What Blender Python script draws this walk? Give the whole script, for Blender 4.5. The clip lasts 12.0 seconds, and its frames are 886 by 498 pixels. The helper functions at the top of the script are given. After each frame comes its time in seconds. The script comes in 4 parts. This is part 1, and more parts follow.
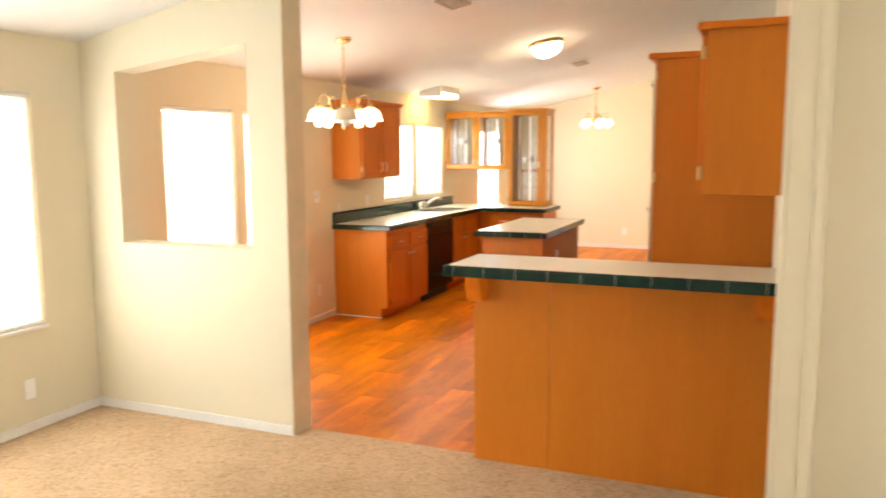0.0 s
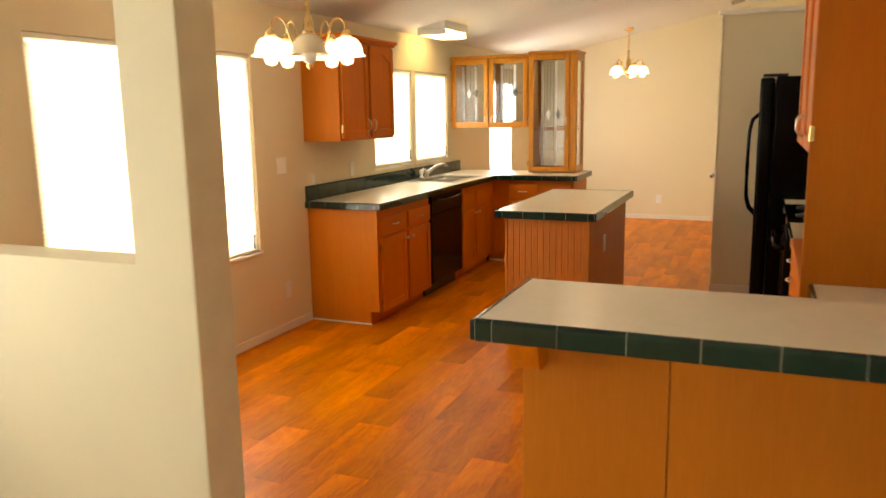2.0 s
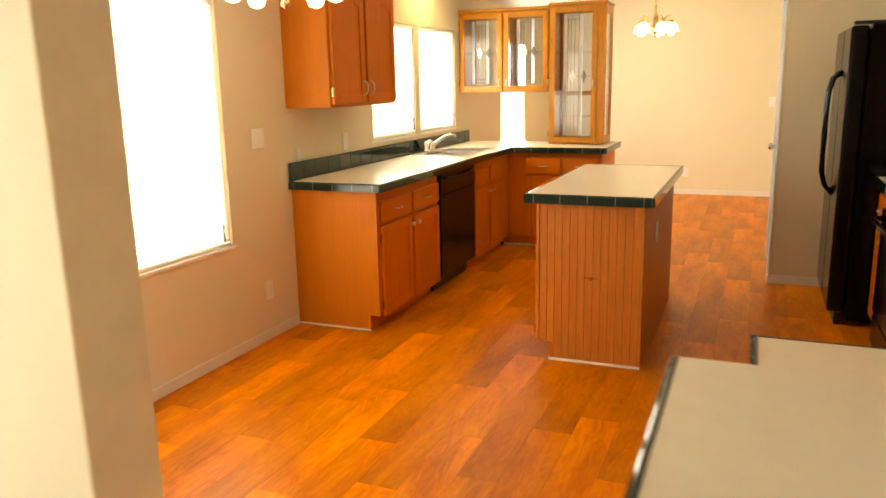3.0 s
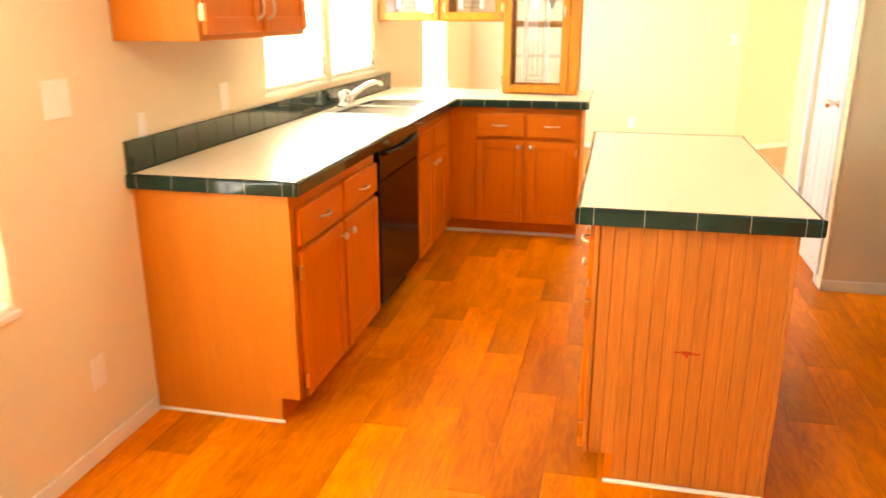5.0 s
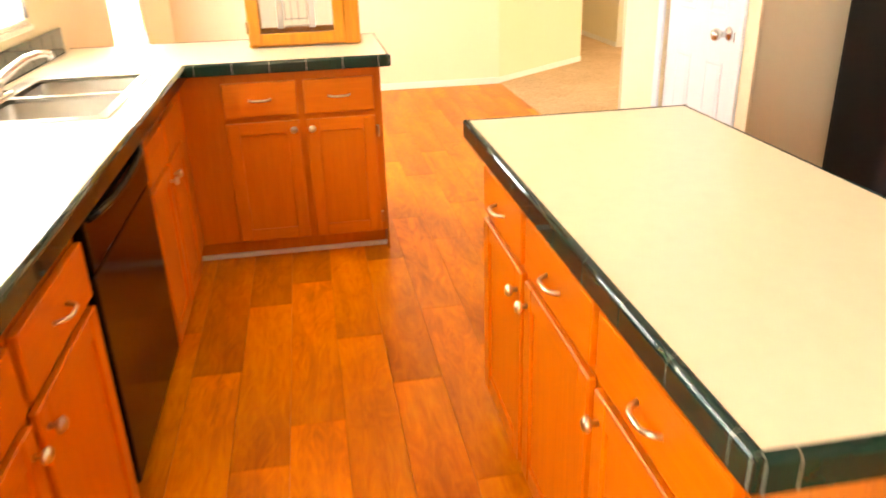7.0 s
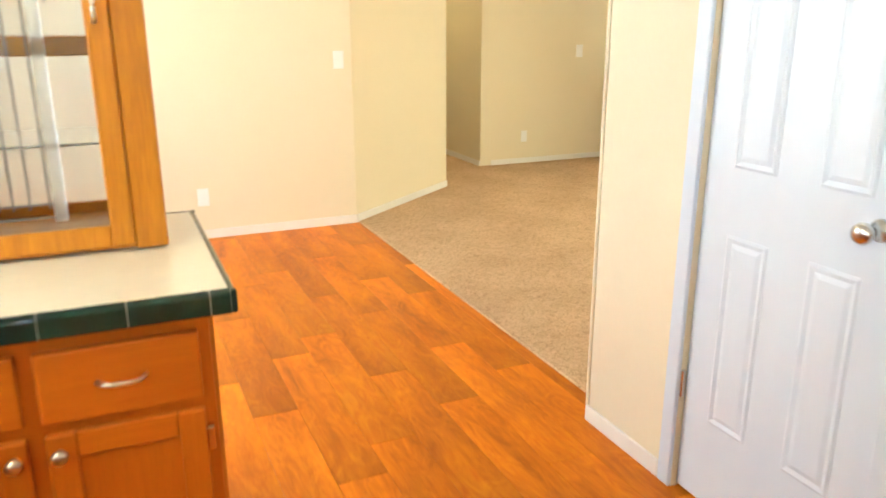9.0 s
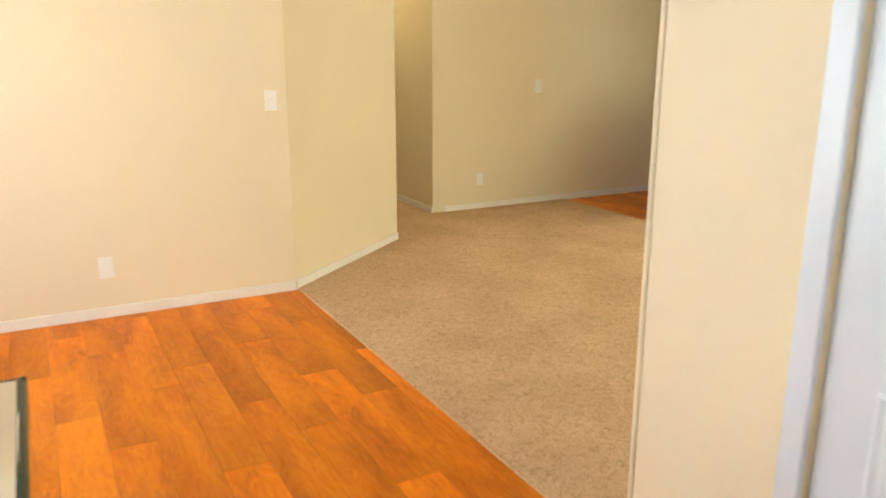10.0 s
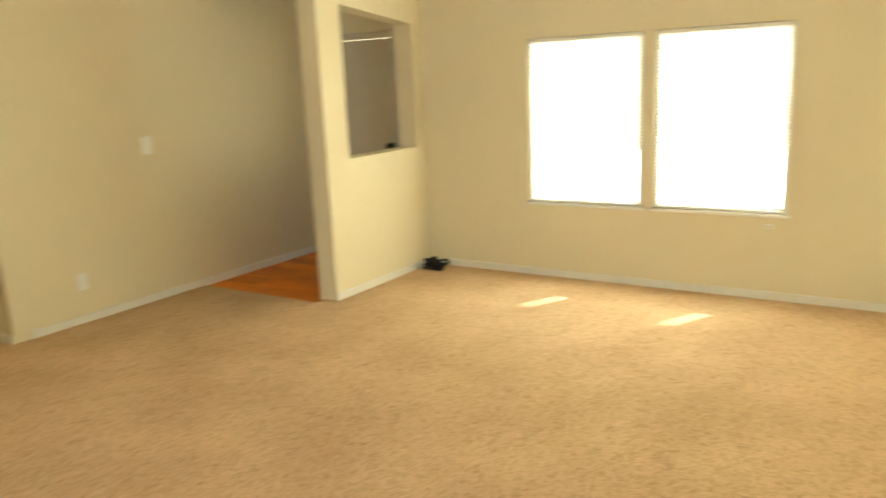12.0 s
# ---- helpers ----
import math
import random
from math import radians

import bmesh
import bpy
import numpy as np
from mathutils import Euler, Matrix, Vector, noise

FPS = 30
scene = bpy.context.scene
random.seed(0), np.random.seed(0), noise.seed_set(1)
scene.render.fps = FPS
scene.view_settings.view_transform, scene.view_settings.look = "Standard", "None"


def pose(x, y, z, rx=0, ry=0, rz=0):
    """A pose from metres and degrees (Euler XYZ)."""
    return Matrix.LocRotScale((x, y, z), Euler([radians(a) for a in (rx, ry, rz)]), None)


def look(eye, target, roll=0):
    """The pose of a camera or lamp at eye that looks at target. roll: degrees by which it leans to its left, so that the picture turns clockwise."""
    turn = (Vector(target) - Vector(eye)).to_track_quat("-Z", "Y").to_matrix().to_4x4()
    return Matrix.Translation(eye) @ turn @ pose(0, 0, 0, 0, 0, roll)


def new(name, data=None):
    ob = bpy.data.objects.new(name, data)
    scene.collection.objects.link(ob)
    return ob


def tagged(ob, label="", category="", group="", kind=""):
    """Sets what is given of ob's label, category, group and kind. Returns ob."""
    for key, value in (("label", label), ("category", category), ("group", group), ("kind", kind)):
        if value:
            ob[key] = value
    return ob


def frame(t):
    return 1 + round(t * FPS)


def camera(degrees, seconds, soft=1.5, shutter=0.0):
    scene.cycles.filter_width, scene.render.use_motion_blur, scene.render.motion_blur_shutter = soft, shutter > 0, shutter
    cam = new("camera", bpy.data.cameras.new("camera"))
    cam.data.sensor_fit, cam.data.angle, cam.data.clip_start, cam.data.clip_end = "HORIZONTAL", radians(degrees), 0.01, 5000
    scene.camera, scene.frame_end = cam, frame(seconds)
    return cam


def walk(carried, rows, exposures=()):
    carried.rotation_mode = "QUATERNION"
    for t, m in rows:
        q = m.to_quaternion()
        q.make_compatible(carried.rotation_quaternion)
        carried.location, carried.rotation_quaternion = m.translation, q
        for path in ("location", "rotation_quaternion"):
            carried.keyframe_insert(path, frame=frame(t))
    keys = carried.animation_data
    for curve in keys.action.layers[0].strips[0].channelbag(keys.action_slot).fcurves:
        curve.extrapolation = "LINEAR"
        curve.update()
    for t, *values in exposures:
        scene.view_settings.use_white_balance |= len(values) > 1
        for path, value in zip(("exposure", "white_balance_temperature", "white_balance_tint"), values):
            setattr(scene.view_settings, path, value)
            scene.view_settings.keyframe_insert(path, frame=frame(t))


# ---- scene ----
cam = camera(60.4, 12.0, soft=1.6, shutter=0.4)

PATH = [
    (0, (3.856, 0.194, 1.603), (3.094, 2.026, 1.351), -0.3),
    (0.5, (3.695, 0.507, 1.576), (2.729, 2.233, 1.282), -1.1),
    (1, (3.515, 0.92, 1.58), (2.549, 2.639, 1.249), 0.1),
    (1.5, (3.286, 1.361, 1.565), (2.478, 3.162, 1.236), -2.4),
    (2, (3.112, 1.833, 1.543), (2.354, 3.65, 1.191), -0.9),
    (2.5, (2.886, 2.291, 1.51), (2.123, 4.098, 1.122), -0.9),
    (4.5, (1.861, 3.959, 1.455), (1.304, 5.802, 0.913), -0.3),
    (5, (1.62, 4.383, 1.44), (1.202, 6.246, 0.846), -0.0),
    (5.5, (1.425, 4.781, 1.437), (1.259, 6.649, 0.741), -1.2),
    (6, (1.278, 5.201, 1.422), (1.224, 7.05, 0.662), 2.4),
    (6.5, (1.122, 5.564, 1.413), (1.223, 7.396, 0.617), -0.2),
    (8.5, (1.176, 7.305, 1.439), (1.885, 9.067, 0.81), 1.9),
    (9, (1.267, 7.759, 1.412), (2.036, 9.515, 0.842), -0.1),
    (9.5, (1.362, 8.164, 1.424), (2.252, 9.874, 0.89), -1.8),
    (10, (1.514, 8.559, 1.439), (2.435, 10.262, 0.939), 0.07),
    (10.5, (1.652, 8.966, 1.449), (2.674, 10.62, 0.981), -1.8),
    (11, (1.852, 9.354, 1.459), (2.99, 10.935, 1.005), -0.7),
    (11.5, (2.074, 9.665, 1.483), (3.333, 11.156, 1.044), 0.1),
    (11.7, (2.22, 9.807, 1.498), (3.634, 11.152, 1.063), -1.3),
    (12, (2.387, 9.936, 1.509), (4.022, 11.001, 1.069), -2.6),
]
EXPOSURES = [(0, 1.15, 6800, 15), (0.5, 0.75, 7000, 15), (1, 0.55, 7300, 15), (1.5, 0.47, 7600, 15), (2, 0.50, 8100, 12), (2.5, 0.70, 8300, 11), (2.7, 0.80, 8300, 11),
             (4.3, 1.72, 7900, 14), (5, 1.93, 7900, 16), (6, 2.04, 7900, 21), (6.7, 1.96, 7700, 19), (8.3, 1.42, 6000, 6), (9, 1.36, 5900, 5), (9.5, 1.14, 5950, 5), (10, 1.0, 6100, 6),
             (10.5, 1.05, 6100, 5), (11, 1.18, 6100, 3), (12, 0.82, 6200, -2)]
walk(cam, [(t, look(eye, target, roll)) for t, eye, target, roll in PATH],
     EXPOSURES)

# ---------- light ----------
world = bpy.data.worlds.new("sky")
scene.world = world
world.use_nodes = True
_n = world.node_tree.nodes
_sky = _n.new("ShaderNodeTexSky")
_sky.sky_type = "NISHITA"
_sky.sun_disc = False
_sky.sun_elevation = radians(47)
_sky.sun_rotation = radians(117)
world.node_tree.links.new(_sky.outputs[0], _n["Background"].inputs[0])
_n["Background"].inputs[1].default_value = 0.12
sun = new("sun", bpy.data.lights.new("sun", "SUN"))
sun.data.energy, sun.data.angle, sun.data.color = 4.0, radians(0.5), (1, 0.95, 0.85)
sun.matrix_world = look((7.0 + 8.9, 11.5 - 4.5, 10.7), (7.0, 11.5, 0))


def window_lamp(x, y, z, w, h, side, power, color=(0.74, 0.88, 1.0)):
    """Sky light in a window's opening."""
    la = bpy.data.lights.new("window_light", "AREA")
    la.shape, la.size, la.size_y, la.energy, la.color = "RECTANGLE", w, h, power, color
    ob = new("window_light", la)
    ob.matrix_world = look((x, y, z), (x + side, y, z))
    return ob


def bulb(x, y, z, power, color=(1.0, 0.64, 0.28), r=0.03):
    la = bpy.data.lights.new("bulb_light", "POINT")
    la.energy, la.color, la.shadow_soft_size = power, color, r
    ob = new("bulb_light", la)
    ob.location = (x, y, z)
    return ob


# ---------- materials ----------
def mat(name, color, rough=0.6, metal=0.0, vary=0.12, scale=6.0, stretch=(1, 1, 1), bump=0.0, bscale=120.0,
        spec=0.5, second=None, coat=0.0, per=0.0, fine=0.0, fscale=60.0):
    """Base colour varied at two scales by noise, with a fine relief."""
    m = bpy.data.materials.new(name)
    m.use_nodes = True
    nt = m.node_tree
    b = nt.nodes["Principled BSDF"]
    b.inputs["Roughness"].default_value = rough
    b.inputs["Metallic"].default_value = metal
    b.inputs["Specular IOR Level"].default_value = spec
    b.inputs["Coat Weight"].default_value = coat
    b.inputs["Coat Roughness"].default_value = 0.12
    tc = nt.nodes.new("ShaderNodeTexCoord")
    mp = nt.nodes.new("ShaderNodeMapping")
    mp.inputs["Scale"].default_value = stretch
    nt.links.new(tc.outputs["Object"], mp.inputs["Vector"])
    nz = nt.nodes.new("ShaderNodeTexNoise")
    nz.inputs["Scale"].default_value = scale
    nz.inputs["Detail"].default_value = 6
    nt.links.new(mp.outputs[0], nz.inputs["Vector"])
    ramp = nt.nodes.new("ShaderNodeValToRGB")
    second = second or tuple(c * (1 - 2 * vary) for c in color)
    ramp.color_ramp.elements[0].position, ramp.color_ramp.elements[1].position = 0.3, 0.7
    ramp.color_ramp.elements[0].color = (*second, 1)
    ramp.color_ramp.elements[1].color = (*color, 1)
    nt.links.new(nz.outputs["Fac"], ramp.inputs[0])
    out = ramp.outputs[0]
    if fine > 0:
        n2 = nt.nodes.new("ShaderNodeTexNoise")
        n2.inputs["Scale"].default_value = fscale
        n2.inputs["Detail"].default_value = 4
        nt.links.new(mp.outputs[0], n2.inputs["Vector"])
        mx = nt.nodes.new("ShaderNodeMix")
        mx.data_type, mx.blend_type = "RGBA", "OVERLAY"
        mx.inputs["Factor"].default_value = fine
        nt.links.new(out, mx.inputs["A"])
        nt.links.new(n2.outputs["Fac"], mx.inputs["B"])
        out = mx.outputs["Result"]
    if per > 0:
        oi = nt.nodes.new("ShaderNodeObjectInfo")
        mr = nt.nodes.new("ShaderNodeMapRange")
        mr.inputs["To Min"].default_value, mr.inputs["To Max"].default_value = 1 - per, 1 + per * 0.6
        nt.links.new(oi.outputs["Random"], mr.inputs["Value"])
        hs = nt.nodes.new("ShaderNodeHueSaturation")
        nt.links.new(mr.outputs[0], hs.inputs["Value"])
        nt.links.new(out, hs.inputs["Color"])
        out = hs.outputs[0]
        ad = nt.nodes.new("ShaderNodeVectorMath")
        ad.operation = "MULTIPLY_ADD"
        ad.inputs[1].default_value = (37, 53, 11)
        nt.links.new(oi.outputs["Random"], ad.inputs[0])
        nt.links.new(mp.outputs[0], ad.inputs[2])
        for l in list(nt.links):
            if l.from_node == mp and l.to_node.type == "TEX_NOISE":
                nt.links.new(ad.outputs[0], l.to_socket)
    nt.links.new(out, b.inputs["Base Color"])
    if bump > 0:
        bn = nt.nodes.new("ShaderNodeTexNoise")
        bn.inputs["Scale"].default_value = bscale
        bn.inputs["Detail"].default_value = 3
        nt.links.new(mp.outputs[0], bn.inputs["Vector"])
        bp = nt.nodes.new("ShaderNodeBump")
        bp.inputs["Strength"].default_value = bump
        bp.inputs["Distance"].default_value = 0.004
        nt.links.new(bn.outputs["Fac"], bp.inputs["Height"])
        nt.links.new(bp.outputs[0], b.inputs["Normal"])
    return m


def glow(name, color, strength):
    m = bpy.data.materials.new(name)
    m.use_nodes = True
    b = m.node_tree.nodes["Principled BSDF"]
    b.inputs["Base Color"].default_value = (*color, 1)
    b.inputs["Emission Color"].default_value = (*color, 1)
    b.inputs["Emission Strength"].default_value = strength
    return m


def glass(name, rough=0.02, color=(1, 1, 1)):
    m = bpy.data.materials.new(name)
    m.use_nodes = True
    nt = m.node_tree
    b = nt.nodes["Principled BSDF"]
    b.inputs["Transmission Weight"].default_value = 1.0
    b.inputs["Roughness"].default_value = rough
    b.inputs["Base Color"].default_value = (*color, 1)
    b.inputs["IOR"].default_value = 1.45
    return m


def vinyl_plank():
    """Printed oak: cathedral grain, darker towards one end, each plank its own tone."""
    m = bpy.data.materials.new("wood_look_vinyl_plank")
    m.use_nodes = True
    nt = m.node_tree
    N, K = nt.nodes.new, nt.links.new
    b = nt.nodes["Principled BSDF"]
    tc, oi = N("ShaderNodeTexCoord"), N("ShaderNodeObjectInfo")
    off = N("ShaderNodeVectorMath")
    off.operation = "MULTIPLY_ADD"
    off.inputs[1].default_value = (41, 67, 13)
    K(oi.outputs["Random"], off.inputs[0])
    K(tc.outputs["Object"], off.inputs[2])
    mp = N("ShaderNodeMapping")
    mp.inputs["Scale"].default_value = (4.5, 1.2, 1)
    K(off.outputs[0], mp.inputs["Vector"])
    big = N("ShaderNodeTexNoise")
    big.inputs["Scale"].default_value, big.inputs["Detail"].default_value, big.inputs["Distortion"].default_value = 1.3, 3, 0.6
    K(mp.outputs[0], big.inputs["Vector"])
    ramp = N("ShaderNodeValToRGB")
    e = ramp.color_ramp.elements
    e[0].position, e[0].color = 0.28, (0.50, 0.124, 0.003, 1)
    e[1].position, e[1].color = 0.72, (0.80, 0.240, 0.004, 1)
    mid = e.new(0.5)
    mid.color = (0.67, 0.184, 0.004, 1)
    K(big.outputs["Fac"], ramp.inputs[0])
    mp2 = N("ShaderNodeMapping")
    mp2.inputs["Scale"].default_value = (26, 2.0, 1)
    K(off.outputs[0], mp2.inputs["Vector"])
    fine = N("ShaderNodeTexNoise")
    fine.inputs["Scale"].default_value, fine.inputs["Detail"].default_value, fine.inputs["Distortion"].default_value = 2.2, 5, 0.8
    K(mp2.outputs[0], fine.inputs["Vector"])
    mx = N("ShaderNodeMix")
    mx.data_type, mx.blend_type = "RGBA", "OVERLAY"
    mx.inputs["Factor"].default_value = 0.27
    ring = N("ShaderNodeTexNoise")
    ring.inputs["Scale"].default_value, ring.inputs["Distortion"].default_value = 3.4, 3.2
    ring.inputs["Detail"].default_value = 4
    K(mp.outputs[0], ring.inputs["Vector"])
    fig = N("ShaderNodeMix")
    fig.data_type, fig.blend_type = "RGBA", "OVERLAY"
    fig.inputs["Factor"].default_value = 0.5
    K(ramp.outputs[0], fig.inputs["A"])
    K(ring.outputs["Fac"], fig.inputs["B"])
    K(fig.outputs["Result"], mx.inputs["A"])
    K(fine.outputs["Fac"], mx.inputs["B"])
    sp = N("ShaderNodeSeparateXYZ")
    K(tc.outputs["Object"], sp.inputs[0])
    g = N("ShaderNodeMapRange")
    g.inputs["From Min"].default_value, g.inputs["From Max"].default_value = -0.5, 0.5
    g.inputs["To Min"].default_value, g.inputs["To Max"].default_value = 0.86, 1.12
    K(sp.outputs["Y"], g.inputs["Value"])
    r = N("ShaderNodeMapRange")
    r.inputs["To Min"].default_value, r.inputs["To Max"].default_value = 0.84, 1.16
    K(oi.outputs["Random"], r.inputs["Value"])
    mu = N("ShaderNodeMath")
    mu.operation = "MULTIPLY"
    K(g.outputs[0], mu.inputs[0])
    K(r.outputs[0], mu.inputs[1])
    hs = N("ShaderNodeHueSaturation")
    K(mu.outputs[0], hs.inputs["Value"])
    K(mx.outputs["Result"], hs.inputs["Color"])
    K(hs.outputs[0], b.inputs["Base Color"])
    rr = N("ShaderNodeMapRange")
    rr.inputs["To Min"].default_value, rr.inputs["To Max"].default_value = 0.30, 0.46
    b.inputs["Specular IOR Level"].default_value = 0.2
    K(fine.outputs["Fac"], rr.inputs["Value"])
    K(rr.outputs[0], b.inputs["Roughness"])
    bp = N("ShaderNodeBump")
    bp.inputs["Strength"].default_value, bp.inputs["Distance"].default_value = 0.06, 0.002
    K(fine.outputs["Fac"], bp.inputs["Height"])
    K(bp.outputs[0], b.inputs["Normal"])
    return m


def carpet():
    """Cut-pile carpet: short twisted flecks, dark gaps between tufts, broad worn patches."""
    m = bpy.data.materials.new("beige_carpet")
    m.use_nodes = True
    nt = m.node_tree
    N, K = nt.nodes.new, nt.links.new
    b = nt.nodes["Principled BSDF"]
    b.inputs["Roughness"].default_value = 0.95
    b.inputs["Specular IOR Level"].default_value = 0.1
    tc = N("ShaderNodeTexCoord")

    def noise(scale, detail, dist=0.0):
        n = N("ShaderNodeTexNoise")
        n.inputs["Scale"].default_value, n.inputs["Detail"].default_value, n.inputs["Distortion"].default_value = scale, detail, dist
        K(tc.outputs["Object"], n.inputs["Vector"])
        return n.outputs["Fac"]

    def ramp(src, stops):
        r = N("ShaderNodeValToRGB")
        e = r.color_ramp.elements
        e[0].position, e[0].color = stops[0][0], (*stops[0][1], 1)
        e[1].position, e[1].color = stops[-1][0], (*stops[-1][1], 1)
        for p, c in stops[1:-1]:
            e.new(p).color = (*c, 1)
        K(src, r.inputs[0])
        return r.outputs[0]

    def times(a_, b_):
        x = N("ShaderNodeMix")
        x.data_type, x.blend_type = "RGBA", "MULTIPLY"
        x.inputs["Factor"].default_value = 1.0
        K(a_, x.inputs["A"])
        K(b_, x.inputs["B"])
        return x.outputs["Result"]

    tuft = noise(42, 5, 1.6)
    base = ramp(tuft, [(0.28, (0.44, 0.295, 0.170)), (0.42, (0.60, 0.42, 0.255)), (0.52, (0.67, 0.475, 0.295)), (0.72, (0.74, 0.54, 0.35))])
    fleck = ramp(noise(19, 4, 2.5), [(0.32, (0.82, 0.80, 0.77)), (0.46, (1.0, 1.0, 1.0)), (0.75, (1.04, 1.03, 1.02))])
    worn = ramp(noise(2.2, 5), [(0.35, (0.87, 0.85, 0.83)), (0.65, (1.0, 1.0, 1.0))])
    K(times(times(base, fleck), worn), b.inputs["Base Color"])
    bp = N("ShaderNodeBump")
    bp.inputs["Strength"].default_value, bp.inputs["Distance"].default_value = 0.8, 0.006
    K(tuft, bp.inputs["Height"])
    K(bp.outputs[0], b.inputs["Normal"])
    return m


WALL = mat("cream_wall_paint", (0.79, 0.715, 0.54), 0.75, vary=0.015, scale=1.2, bump=0.12, bscale=70, spec=0.3, fine=0.04)
CEIL = mat("ceiling_paint", (0.80, 0.78, 0.74), 0.85, vary=0.015, scale=2, bump=0.25, bscale=160, spec=0.2)
TRIM = mat("white_trim_paint", (0.84, 0.82, 0.78), 0.4, vary=0.02, scale=8)
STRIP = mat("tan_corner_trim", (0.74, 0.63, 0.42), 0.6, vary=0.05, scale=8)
# White paint with the blue of the daylight on the door mixed in.
DOORW = mat("daylit_white_door_paint", (0.66, 0.74, 0.86), 0.35, vary=0.015, scale=10, bump=0.05, bscale=90, stretch=(1, 1, 0.1))
# The grey carries the shade in which the entry door stands.
DOORG = mat("shade_grey_door_paint", (0.62, 0.57, 0.50), 0.5, vary=0.03, scale=5)
OAK = (0.66, 0.172, 0.006)
OAK2 = (0.60, 0.145, 0.005)
OAKV = mat("honey_oak_vertical", OAK, 0.38, second=OAK2, scale=9, stretch=(5, 5, 0.35), fine=0.14, fscale=40, bump=0.04, bscale=60, coat=0.03, spec=0.28)
OAKX = mat("honey_oak_along_x", OAK, 0.38, second=OAK2, scale=9, stretch=(0.35, 5, 5), fine=0.14, fscale=40, bump=0.04, bscale=60, coat=0.03, spec=0.28)
OAKY = mat("honey_oak_along_y", OAK, 0.38, second=OAK2, scale=9, stretch=(5, 0.35, 5), fine=0.14, fscale=40, bump=0.04, bscale=60, coat=0.03, spec=0.28)
OAKP = mat("smooth_oak_side_panel", (0.62, 0.196, 0.019), 0.45, second=(0.56, 0.170, 0.015), scale=3, stretch=(3, 3, 0.3), fine=0.12, fscale=34, spec=0.25)
BEAD = mat("oak_beadboard", (0.56, 0.188, 0.026), 0.5, second=(0.48, 0.150, 0.018), scale=9, stretch=(6, 6, 0.3), fine=0.35, fscale=40, bump=0.1, bscale=60, per=0.06)
GLOAK = mat("golden_oak", (0.62, 0.245, 0.009), 0.36, second=(0.50, 0.175, 0.006), scale=9, stretch=(5, 5, 0.4), fine=0.25, fscale=40, coat=0.2)
VINYL = vinyl_plank()
GROUT_F = mat("vinyl_seam", (0.36, 0.10, 0.008), 0.6)
CARPET = carpet()
LAM = mat("cream_laminate", (0.87, 0.815, 0.66), 0.28, vary=0.02, scale=30, fine=0.05, fscale=300)
GREEN = mat("dark_green_glazed_tile", (0.009, 0.037, 0.025), 0.045, second=(0.006, 0.025, 0.017), scale=20, spec=0.42, per=0.15)
DGROUT = mat("dark_grey_grout", (0.022, 0.045, 0.034), 0.8, vary=0.1, scale=40)
GROUT = mat("grey_grout", (0.36, 0.38, 0.33), 0.8, vary=0.1, scale=40)
BLACK = mat("black_appliance_enamel", (0.003, 0.0035, 0.005), 0.16, vary=0.1, scale=4, spec=0.2)
BLACKM = mat("black_plastic", (0.012, 0.012, 0.013), 0.4, vary=0.1, scale=10)
STEEL = mat("brushed_steel", (0.66, 0.64, 0.61), 0.32, metal=1.0, vary=0.05, scale=20, stretch=(1, 12, 1))
CHROME = mat("chrome", (0.82, 0.82, 0.80), 0.08, metal=1.0, vary=0.02)
KNOBM = mat("brushed_nickel_knob", (0.66, 0.65, 0.62), 0.25, metal=1.0, vary=0.03)
NICKEL = mat("satin_nickel", (0.82, 0.76, 0.64), 0.28, metal=1.0, vary=0.03)
BRASS = mat("polished_brass", (0.80, 0.58, 0.28), 0.2, metal=1.0, vary=0.05)
PLAST = mat("white_plastic", (0.88, 0.88, 0.86), 0.4, vary=0.02)
DARKW = mat("dark_toe_kick", (0.05, 0.022, 0.008), 0.7, vary=0.2)
RUST = mat("reddish_scuff", (0.55, 0.045, 0.008), 0.7, vary=0.2, scale=60)
VENT = mat("vent_paint", (0.46, 0.41, 0.33), 0.5, vary=0.03)
CLEAR = glass("window_glass")
CABG = glass("greyish_cabinet_glass", 0.05, (0.66, 0.71, 0.75))
LEAD = mat("lead_came", (0.20, 0.195, 0.185), 0.45, metal=0.5, vary=0.1)
FROST = glass("ribbed_frosted_glass", 0.35, (0.93, 0.97, 0.96))
BEVELG = mat("bevelled_diamond", (0.86, 0.88, 0.88), 0.12, vary=0.02, spec=0.9)
SHADE = glow("lit_white_glass_shade", (1.0, 0.86, 0.62), 1.5)
DIMGLASS = mat("unlit_cream_glass", (0.88, 0.79, 0.58), 0.25, vary=0.03, scale=12)
LENS = glow("lit_diffuser", (1.0, 0.78, 0.36), 6.0)
OUTSIDE = glow("bright_daylight_beyond", (1.0, 0.98, 0.92), 6.0)
SMOKE = mat("smoky_grey_plastic", (0.16, 0.15, 0.15), 0.4)
BLIND = mat("white_blind_rail", (0.86, 0.84, 0.78), 0.5, vary=0.02)
SLAT = bpy.data.materials.new("translucent_blind_slat")
SLAT.use_nodes = True
_t = SLAT.node_tree.nodes.new("ShaderNodeBsdfTranslucent")
_t.inputs["Color"].default_value = (0.95, 0.93, 0.86, 1)
_x = SLAT.node_tree.nodes.new("ShaderNodeMixShader")
_x.inputs[0].default_value = 0.75
SLAT.node_tree.nodes["Principled BSDF"].inputs["Base Color"].default_value = (0.86, 0.84, 0.78, 1)
SLAT.node_tree.links.new(SLAT.node_tree.nodes["Principled BSDF"].outputs[0], _x.inputs[1])
SLAT.node_tree.links.new(_t.outputs[0], _x.inputs[2])
